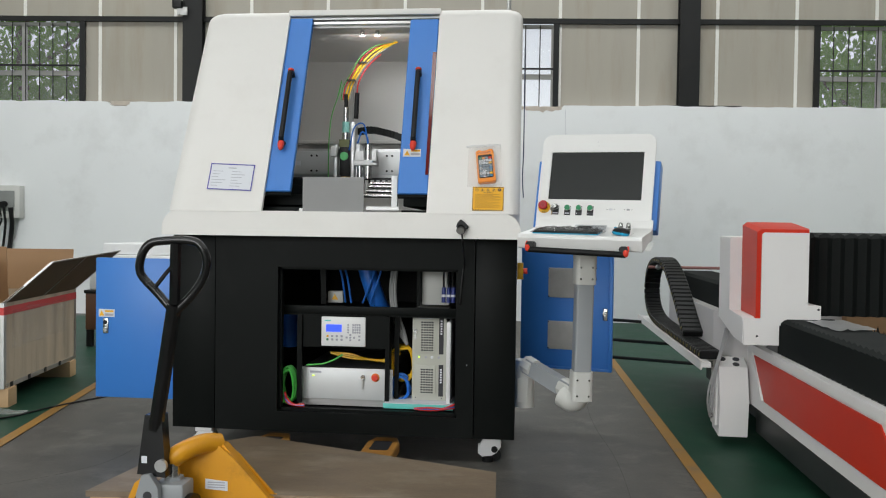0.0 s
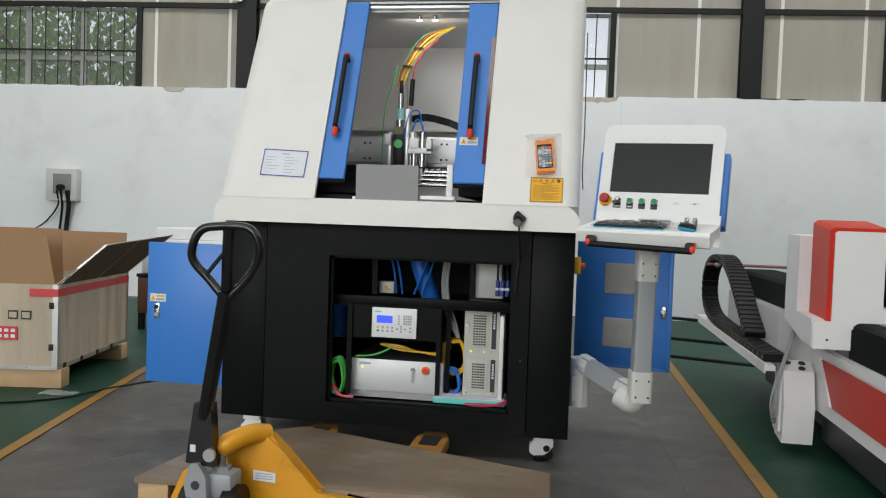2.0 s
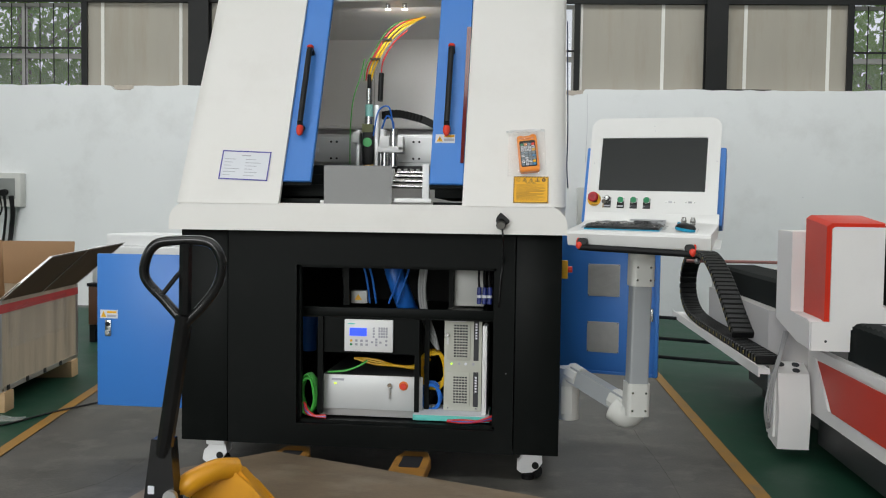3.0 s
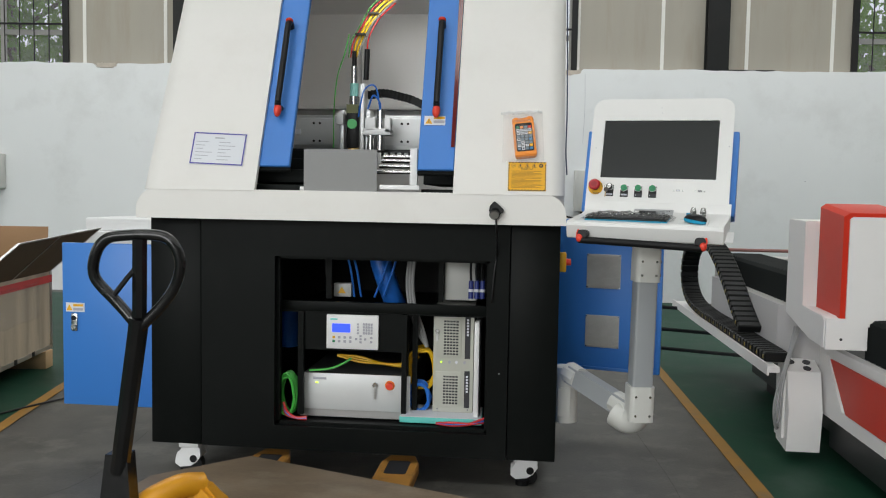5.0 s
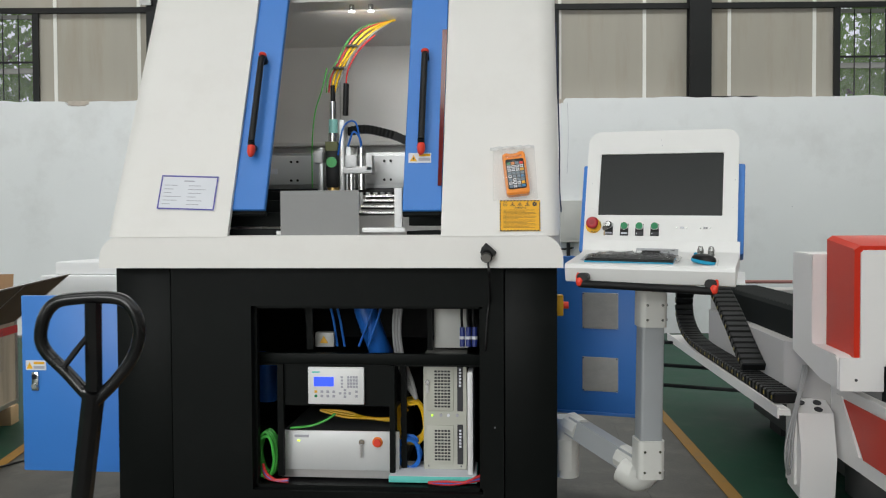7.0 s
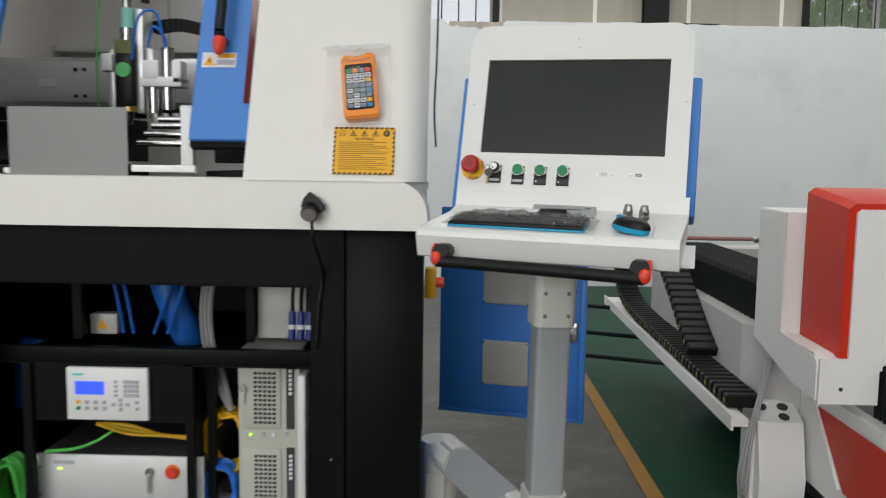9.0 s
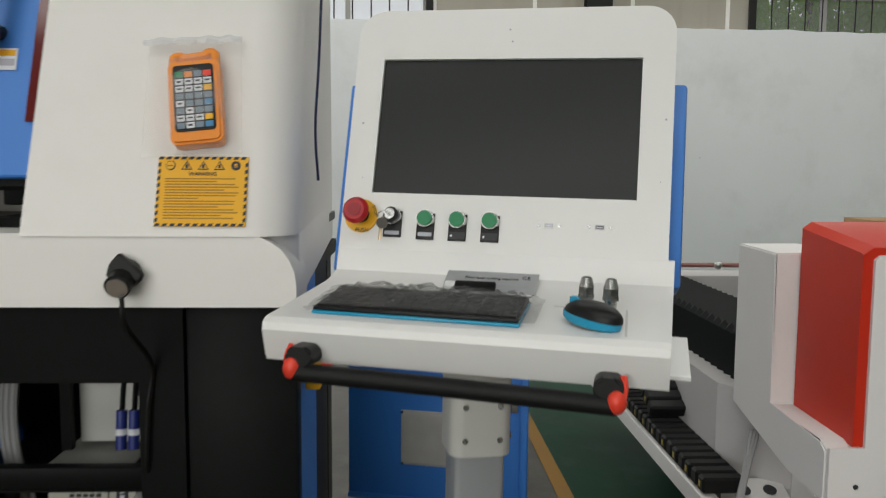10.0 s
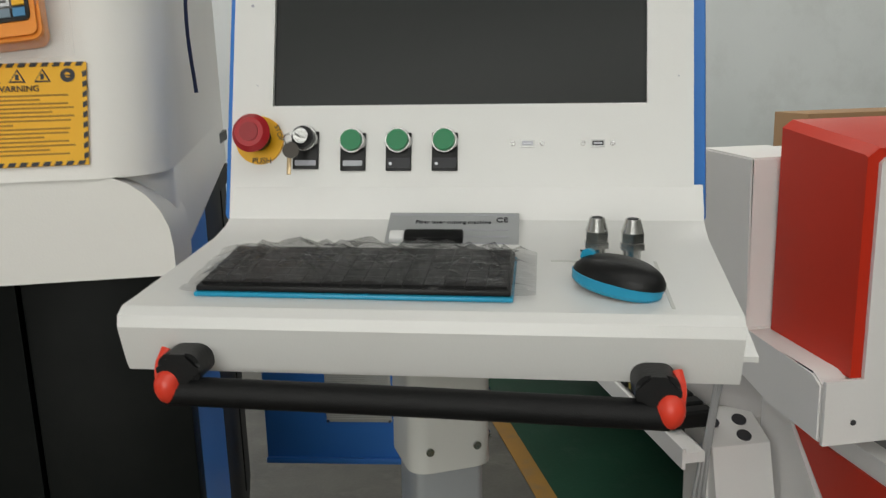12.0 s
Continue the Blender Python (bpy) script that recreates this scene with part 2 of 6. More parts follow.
def tube(bm, pts, r, seg=8, steps=6, ripple=0.0):
    line = smooth_line(pts, steps) if steps > 1 else [Vector(q) for q in pts]
    side, rings = None, []
    for i, c in enumerate(line):
        d = (line[min(i + 1, len(line) - 1)] - line[max(i - 1, 0)]).normalized()
        side = (side - d * side.dot(d)) if side is not None else (d.orthogonal())
        side.normalize()
        up = d.cross(side)
        rad = r * (1 + (ripple if i % 2 else 0))
        rings.append([bm.verts.new(c + (side * math.cos(2 * math.pi * k / seg) + up * math.sin(2 * math.pi * k / seg)) * rad) for k in range(seg)])
    for a, b in zip(rings, rings[1:]):
        for k in range(seg):
            bm.faces.new((a[k], a[(k + 1) % seg], b[(k + 1) % seg], b[k]))
    bm.faces.new(rings[0][::-1])
    bm.faces.new(rings[-1])
    return bm


def T(*a, **k):
    return tube(bmesh.new(), *a, **k)


def slab(bm, outline, put, d0, d1):
    """An outline (pairs) pushed from depth d0 to d1; put(a, b, d) gives the place."""
    lo = [bm.verts.new(put(a, b, d0)) for a, b in outline]
    hi = [bm.verts.new(put(a, b, d1)) for a, b in outline]
    n = len(outline)
    for i in range(n):
        bm.faces.new((lo[i], lo[(i + 1) % n], hi[(i + 1) % n], hi[i]))
    bm.faces.new(lo[::-1])
    bm.faces.new(hi)
    return bm


def rounded(x0, x1, y0, y1, r, n=5, corners=(1, 1, 1, 1)):
    """A rectangle's outline with rounded corners: lower left, lower right, upper right, upper left."""
    out = []
    for (cx, cy, a), on in zip(((x0 + r, y0 + r, 180), (x1 - r, y0 + r, 270), (x1 - r, y1 - r, 0), (x0 + r, y1 - r, 90)), corners):
        if on:
            out += [(cx + r * math.cos(radians(a + 90 * k / n)), cy + r * math.sin(radians(a + 90 * k / n))) for k in range(n + 1)]
        else:
            s = {180: (-r, -r), 270: (r, -r), 0: (r, r), 90: (-r, r)}[a]
            out.append((cx + s[0], cy + s[1]))
    return out


XZ = lambda a, b, d: Vector((a, d, b))
XY = lambda a, b, d: Vector((a, b, d))
YZ = lambda a, b, d: Vector((d, a, b))


def loft(bm, rows, closed=False):
    """Faces between rows of places."""
    vs = [[bm.verts.new(p) for p in row] for row in rows]
    for a, b in zip(vs, vs[1:]):
        for i in range(len(a) if closed else len(a) - 1):
            j = (i + 1) % len(a)
            bm.faces.new((a[i], a[j], b[j], b[i]))
    return vs


def lettering(name, words, size, material, parent, m, label=""):
    """Words in Blender's own font, as a flat mesh that reads along x with y up, at the pose m."""
    cu = bpy.data.curves.new(name, "FONT")
    cu.body, cu.size, cu.align_x, cu.align_y, cu.extrude = words, size, "CENTER", "CENTER", 0.0003
    tmp = bpy.data.objects.new(name, cu)
    scene.collection.objects.link(tmp)
    data = bpy.data.meshes.new_from_object(tmp.evaluated_get(bpy.context.evaluated_depsgraph_get()))
    bpy.data.objects.remove(tmp)
    data.materials.clear()
    data.materials.append(material)
    ob = new(name, data)
    ob.matrix_basis = m
    ob.parent = parent
    return tagged(ob, label)


FACE = pose(0, 0, 0, 90, 0, 0)  # letters in the x-y plane stood up to face -y

# ---- the hall ----
NORTH = pose(0, 10.375, 0, 0, 0, 4.2)  # the north wall's own frame: x along it, y = 0 at the window posts
WALL_Y, WALL_TOP, GIRT = -0.2, 2.715, 3.803
left_edge = lambda y: -2.335 - 0.222 * (y - 3.6)
right_edge = lambda y: 1.117 - 0.018 * (y - 3.5)


def flat(pts, z0, z1):
    return slab(bmesh.new(), pts, XY, z0, z1)


solid("floor", flat([(-14, -9), (12, -9), (12, 11.6), (-14, 11.6)], -0.15, 0.0), CONC, "grey painted concrete factory floor, scuffed", "floor", "structure")
solid("floor_paint", flat([(-13.9, -8.9), (left_edge(-8.9), -8.9), (left_edge(9.6), 9.6), (-13.9, 9.2)], 0.0, 0.003), GREENF, "dark green painted floor along the wall", "floor", "structure")
solid("floor_paint", flat([(right_edge(-8.9), -8.9), (11.9, -8.9), (11.9, 10.9), (right_edge(10.2), 10.2)], 0.0, 0.003), GREENF, "dark green painted floor under the long machine", "floor", "structure")
for edge, lab in ((left_edge, "worn yellow line between grey and green floor"), (right_edge, "worn yellow line along the aisle")):
    solid("floor_line", flat([(edge(-8) - 0.032, -8), (edge(-8) + 0.032, -8), (edge(9.6) + 0.032, 9.6), (edge(9.6) - 0.032, 9.6)], 0.003, 0.006), LINE, lab, "floor line", "structure")

for pts in ([(0.72, 5.9), (0.7, 4.9), (0.76, 4.0), (0.76, 3.0), (0.84, 2.2)], [(-0.4, 2.5), (0.3, 2.42), (0.9, 2.5)], [(-2.2, 3.0), (-1.7, 3.6), (-1.75, 4.4)]):
    solid("floor_crack", T([(a, b, -0.0012) for a, b in pts], 0.0017, 5, 5), mat("crack_shadow", (0.06, 0.056, 0.05), 0.9), "hairline crack in the grey floor", "crack", "structure")

# the white brick wall with its broken top edge
bm = bmesh.new()
rows = [[], [], [], []]
x = -14.0
while x <= 12.0:
    chip = 0.012 * noise.noise((x * 7, 1, 0)) + 0.02 * max(0, noise.noise((x * 2.3, 5, 0)))
    if -5.06 < x < -4.8:
        chip -= 0.055 + 0.02 * noise.noise((x * 20, 0, 3))
    if 0.1 < x < 0.68:
        chip -= 0.05 + 0.02 * noise.noise((x * 16, 0, 3))
    top = WALL_TOP + chip
    for row, (yy, zz) in zip(rows, ((WALL_Y, 0), (WALL_Y, top), (WALL_Y + 0.24, top - 0.01), (WALL_Y + 0.24, 0))):
        row.append(Vector((x, yy, zz)))
    x += 0.05
loft(bm, rows, False)
wall = solid("wall_north", bm, WALLW, "white painted brick wall with a chipped top edge", "wall", "structure", m=NORTH)
for x0, x1, z0 in ((-5.05, -4.81, 2.66), (0.12, 0.67, 2.64)):
    bm = bmesh.new()
    n = 14
    up = [(x0 + (x1 - x0) * i / n, z0 + 0.06 + 0.012 * noise.noise((i * 0.9, x0, 1))) for i in range(n + 1)]
    dn = [(x0 + (x1 - x0) * i / n, z0 + 0.03 * noise.noise((i * 0.7, x0, 4)) + 0.03 * abs(i / n - 0.5)) for i in range(n + 1)]
    slab(bm, dn + up[::-1], XZ, WALL_Y - 0.003, WALL_Y + 0.1)
    part("broken_plaster", bm, BRICKW, wall, "bare plaster where the edge broke off")
for x0, z0, z1 in ((0.72, 1.85, 2.66), (3.3, 1.45, 1.46)):
    part("crack", T([(x0, WALL_Y - 0.0005, z1), (x0 + 0.008, WALL_Y - 0.0005, (z0 + z1) / 2), (x0 - 0.006, WALL_Y - 0.0005, z0)], 0.0018, 5, 4), INKGREY, wall)

# sheet wall above, in upright panels with pale joints, around the windows
sheet = thing("wall_north_upper", "beige steel sheet wall with pale joints and rain streaks", "wall", NORTH, kind="structure")
SY = WALL_Y + 0.2
windows = [(-8.6, -5.53), (-2.43, 0.575), (3.9, 6.96)]
x = 1.646 - 0.99 * 16
cuts = []
while x < 12:
    cuts.append(x)
    x += 0.99
for a, b in zip(cuts, cuts[1:]):
    spans = [(a + 0.008, b - 0.008)]
    for w0, w1 in windows:
        nxt = []
        for s0, s1 in spans:
            if s1 <= w0 or s0 >= w1:
                nxt.append((s0, s1))
            else:
                if s0 < w0 - 0.02:
                    nxt.append((s0, w0))
                if s1 > w1 + 0.02:
                    nxt.append((w1, s1))
        spans = nxt
    for s0, s1 in spans:
        part("panel", B(s0, s1, SY, SY + 0.05, WALL_TOP - 0.25, GIRT, 0.003, 1), SHEET, sheet)
    part("panel", B(a + 0.008, b - 0.008, SY, SY + 0.05, GIRT, 6.9, 0.003, 1), SHEET, sheet)
    for z0, z1 in ((WALL_TOP - 0.25, GIRT), (GIRT, 6.9)):
        if z0 < GIRT and any(w0 < a < w1 for w0, w1 in windows):
            continue
        part("joint_strip", B(a - 0.02, a + 0.02, SY - 0.006, SY + 0.03, z0, z1), JOINT, sheet)
steelwork = thing("steel_frame", "dark painted steel columns and rails of the hall", "steel frame", NORTH, kind="structure")
for cx in (-10.31, -4.03, 2.263, 8.55):
    bm = B(cx - 0.125, cx + 0.125, SY - 0.14, SY - 0.125, 0, 6.9)
    box(bm, cx - 0.125, cx + 0.125, SY - 0.02, SY - 0.006, WALL_TOP - 0.2, 6.9)
    box(bm, cx - 0.006, cx + 0.006, SY - 0.125, SY - 0.02, WALL_TOP - 0.2, 6.9)
    for v in bm.verts:
        v.co.z = max(v.co.z, WALL_TOP - 0.1)
    part("column", bm, DARKST, steelwork)
part("rail", B(-14, 12, SY - 0.05, SY - 0.012, GIRT - 0.032, GIRT + 0.032), DARKST, steelwork)
for cx in (-5.503, 0.607, 3.875, -8.63, -2.46, 6.99):
    part("window_post", B(cx - 0.035, cx + 0.035, SY - 0.045, SY - 0.014, WALL_TOP - 0.2, GIRT - 0.035), DARKST, steelwork)
part("base_plate", B(1.9, 2.9, SY - 0.19, SY - 0.15, WALL_TOP - 0.03, WALL_TOP + 0.015), DARKST, steelwork)
for k, (w0, w1) in enumerate(windows):
    win = thing("window_%d" % (k + 1), "aluminium framed factory window behind upright iron bars", "window", NORTH, kind="structure")
    bm = bmesh.new()
    for z0, z1 in ((WALL_TOP - 0.25, WALL_TOP - 0.2), (3.08, 3.14), (GIRT - 0.08, GIRT - 0.036)):
        box(bm, w0, w1, SY + 0.01, SY + 0.05, z0, z1)
    for i in range(5):
        xx = w0 + (w1 - w0) * i / 4
        box(bm, xx - 0.025, xx + 0.025, SY + 0.005, SY + 0.055, WALL_TOP - 0.2, GIRT - 0.08)
    # frame colour darkened to look backlit by the bright sky
    part("window_frame", bm, mat("backlit_frame", (0.3, 0.3, 0.28), 0.5, 0.2), win, "grey metal frame, coloured dark as against the light")
    pane = part("pane", B(w0, w1, SY + 0.03, SY + 0.034, WALL_TOP - 0.2, GIRT - 0.08), GLASS, win)
    pane.visible_shadow = False
    n = 17
    for i in range(1, n):
        xx = w0 + (w1 - w0) * i / n
        part("bar", C((xx, SY - 0.03, WALL_TOP - 0.15), (xx + 0.004 * (-1) ** i, SY - 0.03, GIRT - 0.05), 0.007, 6), DARKST, win)
    for zz in (3.2,):
        part("cross_bar", B(w0, w1, SY - 0.04, SY - 0.034, zz - 0.012, zz + 0.012), DARKST, win)

# the rest of the hall, out of the picture: assumed, its openings added for lamps
bm = B(-14.2, -14, -9, -1.2, 0, 7)
box(bm, -14.2, -14, 8.2, 9.6, 0, 7)
box(bm, -14.2, -14, -1.2, 8.2, 0, 2.2)
box(bm, -14.2, -14, -1.2, 8.2, 5.4, 7)
solid("wall_west", bm, HALL, "hall side wall out of view, its long window opening assumed", "wall", "structure")
solid("wall_east", B(12, 12.2, -9, 11.5, 0, 7), HALL, "plain hall side wall, assumed out of view", "wall", "structure")
bm = B(-14, -9.6, -9.2, -9, 0, 7)
box(bm, -0.4, 12, -9.2, -9, 0, 7)
box(bm, -9.6, -0.4, -9.2, -9, 5.6, 7)
solid("wall_south", bm, HALL, "hall wall out of view, its wide open gate assumed", "wall", "structure")
bm = bmesh.new()
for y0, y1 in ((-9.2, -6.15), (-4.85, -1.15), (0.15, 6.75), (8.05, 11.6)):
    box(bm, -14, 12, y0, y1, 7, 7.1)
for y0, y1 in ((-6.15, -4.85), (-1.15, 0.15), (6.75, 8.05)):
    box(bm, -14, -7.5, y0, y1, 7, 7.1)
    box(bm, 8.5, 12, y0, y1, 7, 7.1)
solid("ceiling", bm, HALL, "steel hall roof out of view, its light openings assumed", "ceiling", "structure")

# outside: ground, pale yard wall and trees
solid("ground", flat([(-300, 11.6), (300, 11.6), (300, 600), (-300, 600)], -0.2, -0.1), mat("yard_ground", (0.25, 0.24, 0.2), 0.9), "pale yard ground outside", "ground", "structure")
solid("yard_wall", B(-40, 40, 24, 24.3, -0.1, 3.3), mat("yard_wall_paint", (0.6, 0.58, 0.52), 0.8, stain=(0.4, 0.36, 0.3), amount=0.6), "pale weathered yard wall outside the windows", "wall", "structure")
LEAF = mat("leaf", (0.075, 0.19, 0.035), 0.5, vary=0.5, size=0.8)
ln_ = LEAF.node_tree
through_leaf, leaf_mix = ln_.nodes.new("ShaderNodeBsdfTranslucent"), ln_.nodes.new("ShaderNodeMixShader")
through_leaf.inputs["Color"].default_value = (0.2, 0.36, 0.06, 1)
leaf_mix.inputs[0].default_value = 0.5
ln_.links.new(ln_.nodes["Principled BSDF"].outputs[0], leaf_mix.inputs[1])
ln_.links.new(through_leaf.outputs[0], leaf_mix.inputs[2])
ln_.links.new(leaf_mix.outputs[0], ln_.nodes["Material Output"].inputs[0])
BARK = mat("bark", (0.1, 0.08, 0.06), 0.9, vary=0.2)
for tx, ty, th in ((-15.5, 19, 8.5), (-11.5, 17.5, 8), (-18.5, 20.5, 9), (7.5, 17, 8), (11, 18.5, 8.5), (-8, 20, 8)):
    tree = thing("tree", "leafy green tree beyond the windows", "tree", pose(tx, ty, -0.1))
    rnd = random.Random(int(tx * 10))
    bm = T([(0, 0, 0), (0.1, 0, 1.5), (0.05, 0.1, 3.2), (0.2, 0, th - 2)], 0.16, 8, 3)
    limbs = []
    for i in range(7):
        a, z0 = i * 0.9 + rnd.random(), 1.7 + 0.5 * i
        tip = (2.0 * math.cos(a), 2.0 * math.sin(a), z0 + 1.4)
        limbs.append(tip)
        tube(bm, [(0.05, 0, z0), (tip[0] * 0.5, tip[1] * 0.5, z0 + 0.5), tip], 0.05, 5, 3)
    part("trunk", bm, BARK, tree)
    vs, fs = [], []
    for i in range(12000):
        c = Vector(limbs[i % 7]) * rnd.uniform(0.35, 1.15) + Vector((rnd.gauss(0, 0.75), rnd.gauss(0, 0.75), rnd.gauss(0.3, 0.7)))
        e = Euler((rnd.uniform(0, 6), rnd.uniform(0, 6), rnd.uniform(0, 6))).to_matrix()
        s = rnd.uniform(0.06, 0.13)
        k = len(vs)
        vs += [c + e @ Vector(q) * s for q in ((-1, 0, 0), (0, -0.45, 0.1), (1, 0, 0), (0, 0.45, 0.1))]
        fs.append((k, k + 1, k + 2, k + 3))
    data = bpy.data.meshes.new("crown")
    data.from_pydata(vs, [], fs)
    data.materials.append(LEAF)
    crown = new("crown", data)
    crown.parent = tree

# ---- the laser cutting machine ----
M = pose(-0.600, 3.822, 0)
K = 0.34  # the hood's front leans back this much for each metre of height
LEAN = math.degrees(math.atan(K))
V0, W0 = -0.112, 1.212
RV = V0 + 0.003  # face of the rail under the hood
SLOPE = M @ pose(0, V0, W0, -LEAN, 0, 0)  # x across, z up the slope, -y out of it
machine = thing("laser_cutting_machine", "white hooded laser cutting machine on a black cabinet, doors open", "machine", M)
HW, TOPW, BOT, MID = 0.852, 2.262, 0.135, 1.096

# lower black cabinet
part("corner_panel", B(-HW, -0.634, 0, 0.05, BOT, MID, 0.004), BLACK, machine, "black cabinet panel")
part("corner_panel", B(0.657, HW, 0, 0.05, BOT, MID, 0.004), BLACK, machine, "black cabinet panel")
OL, OR, OB, OT = -0.315, 0.573, 0.234, 0.945
bm = B(-0.63, OL, -0.004, 0.03, BOT, MID)
box(bm, OR, 0.653, -0.004, 0.03, BOT, MID)
box(bm, OL, OR, -0.004, 0.03, OT, MID)
box(bm, OL, OR, -0.004, 0.03, BOT, OB)
for u0, u1, w0, w1 in ((OL, OL + 0.012, OB, OT), (OR - 0.012, OR, OB, OT), (OL, OR, OT - 0.012, OT), (OL, OR, OB, OB + 0.012)):
    box(bm, u0, u1, 0.03, 0.06, w0, w1)
part("front_frame", bm, BLACK, machine, "black sheet front with an open service hatch")
for q in ((-0.76, 0.76, 0.06, 1.28, BOT, OB - 0.012), (-0.8, 0.8, 1.0, 1.02, OB, 1.05), (-0.7, -0.68, 0.06, 1.0, OB, 1.05), (0.66, 0.68, 0.06, 1.0, OB, 1.05), (-0.8, 0.8, 0.06, 1.29, 1.05, 1.09)):
    part("cabinet_plate", B(*q), DARK, machine, "dark bare inside of the cabinet")
edge = lambda v: HW - 0.055 * v
for s in (-1, 1):
    # open side hatch: a near-black sheet stands for the shade inside
    for name, v0, v1, mt, lab in (("side_panel", 0.055, 0.5, BLUE, "blue side panel"), ("hatch_dark", 0.505, 1.29, DARK, "near-black sheet filling the open side hatch, for its shade")):
        part(name, slab(bmesh.new(), [(s * edge(v0), v0), (s * edge(v1), v1), (s * (edge(v1) - 0.015), v1), (s * (edge(v0) - 0.015), v0)], XY, BOT, 1.195), mt, machine, lab)
part("back_panel", B(-0.76, 0.76, 1.3, 1.315, BOT, 2.1), BLUE, machine)

# front rail of the hood, with rounded upper ends
part("front_rail", slab(bmesh.new(), rounded(-0.862, 0.868, MID, W0 + 0.004, 0.085, 6, (0, 0, 1, 1)), XZ, RV, 0.02), WHITE, machine, "white front rail")
part("sill_tray", B(-0.8, 0.8, 0.021, 1.25, 1.16, 1.185), RUBBER, machine, "black work bed floor")


def hood_side(uo0, uo1, ue0, ue1, s):
    """One white half of the hood: a leaning front with a rounded outer edge, running back as the side wall. s: -1 left, 1 right."""
    r, rows = 0.075, []
    heights = [MID + 0.002, W0 - 0.001, W0, 1.5, 1.8, TOPW - 0.06]
    prof = [(w, V0 + K * (w - W0) if w >= W0 else RV + 0.02, 1.0) for w in heights]
    vt = prof[-1][1]
    for k in range(1, 6):
        a = radians(90 * k / 5)
        prof.append((TOPW - 0.06 + 0.06 * math.sin(a), vt + 0.02 * math.sin(a) + 0.06 * (1 - math.cos(a)), 1.0 - 0.2 * (1 - math.cos(a))))
    for w, v, q in prof:
        f = (w - W0) / (TOPW - W0)
        uo, ue = uo0 + (uo1 - uo0) * f, ue0 + (ue1 - ue0) * f
        ins = 0.045 * (1 - q) / 0.2
        ue -= s * ins
        row = [Vector((uo, v + 0.022, w)), Vector((uo, v, w)), Vector((uo + (ue - uo) * 0.5, v, w))]
        for k in range(9):
            a = radians(90 * k / 8)
            row.append(Vector((ue - s * r + s * r * math.sin(a), v + r * (1 - math.cos(a)), w)))
        row.append(Vector((ue - s * 0.075, 1.29, w)))
        rows.append(row)
    bm = bmesh.new()
    loft(bm, rows)
    return bm


part("hood_shell", hood_side(-0.366, -0.336, -0.85, -0.79, -1), WHITE, machine, "white powder coated hood half with a rounded edge", sharp=50)
part("hood_shell", hood_side(0.428, 0.440, 0.862, 0.858, 1), WHITE, machine, "white powder coated hood half with a rounded edge", sharp=50)
VT = V0 + K * (TOPW - W0)
part("roof", B(-0.72, 0.77, VT + 0.07, 1.3, TOPW - 0.012, TOPW), WHITE, machine, "white hood roof")
part("header", B(-0.345, 0.445, VT - 0.012, VT + 0.075, TOPW - 0.034, TOPW - 0.003, 0.006), WHITE, machine, "white header over the doors")
part("door_track", B(-0.36, 0.46, VT + 0.01, VT + 0.05, TOPW - 0.075, TOPW - 0.036, 0.004), ALU, machine, "aluminium door track")
part("track_groove", B(-0.36, 0.46, VT + 0.004, VT + 0.01, TOPW - 0.06, TOPW - 0.051), RUBBER, machine)

# inside of the hood
for q in ((-0.62, 0.66, 1.12, 1.14, 1.185, 2.19), (-0.64, -0.62, 0.28, 1.12, 1.185, 2.19), (0.66, 0.68, 0.28, 1.12, 1.185, 2.19)):
    part("inner_lining", B(*q), LINER, machine, "pale grey sheet lining inside the hood")
part("inner_ceiling", B(-0.62, 0.66, 0.28, 1.12, 2.175, 2.19), LINER, machine, "pale grey lining")
part("lining_seam", B(-0.20, -0.192, 1.112, 1.12, 1.62, 2.1), GREYL, machine)
part("lining_step", B(-0.62, 0.66, 1.05, 1.12, 1.66, 1.68, 0.003), LINER, machine)
for u in (0.02, 0.1):
    d = part("downlight", C((u, 0.34, 2.175), (u, 0.34, 2.15), 0.011, 12), CHROME, machine, "small round inside lamp")
    part("lamp_rim", C((u, 0.34, 2.15), (u, 0.34, 2.146), 0.014, 12), glow("inside_lamp", (1.0, 0.98, 0.94), 4.0), d)
area_lamp("inside_lamp_light", M @ look((0.06, 0.36, 2.14), (0.06, 0.8, 1.6)), 0.34, 0.05, 1.3, (1.0, 0.97, 0.93))

# sliding doors on the slope
local = M.inverted() @ SLOPE


def door(u0, u1, s0, s1, hu, skew, red):
    bm = slab(bmesh.new(), [(u0, s0), (u1, s0), (u1 + skew, s1), (u0 + skew, s1)], XZ, 0.016, 0.04)
    bmesh.ops.bevel(bm, geom=list(bm.edges), offset=0.003, segments=1, affect="EDGES")
    d = part("sliding_door", bm, BLUE, machine, "blue sheet sliding door, slid open", local)
    part("door_edge", slab(bmesh.new(), [(u0, s0 - 0.012), (u1, s0 - 0.012), (u1, s0), (u0, s0)], XZ, 0.03, 0.055), BLACK, d)
    h = lambda s: hu + skew * (s - s0) / (s1 - s0)
    bar = part("door_handle", T([(h(0.372), -0.028, 0.372), (h(0.73), -0.028, 0.73)], 0.0125, 12, 1), RUBBER, d, "black bar handle with red end caps")
    for s, q in ((0.352, -1), (0.745, 1)):
        bm = T([(h(s), 0.018, s - q * 0.012), (h(s), -0.01, s), (h(s), -0.028, s - q * 0.02)], 0.013, 10, 4)
        part("bracket", bm, RUBBER, bar)
        part("end_cap", ball(bmesh.new(), (h(s), -0.018, s + q * (0.004 if q > 0 else 0.01)), 0.016, (1, 1.1, 0.6 if q > 0 else 1.9), 12), RED, bar, "red end cap")
    return d


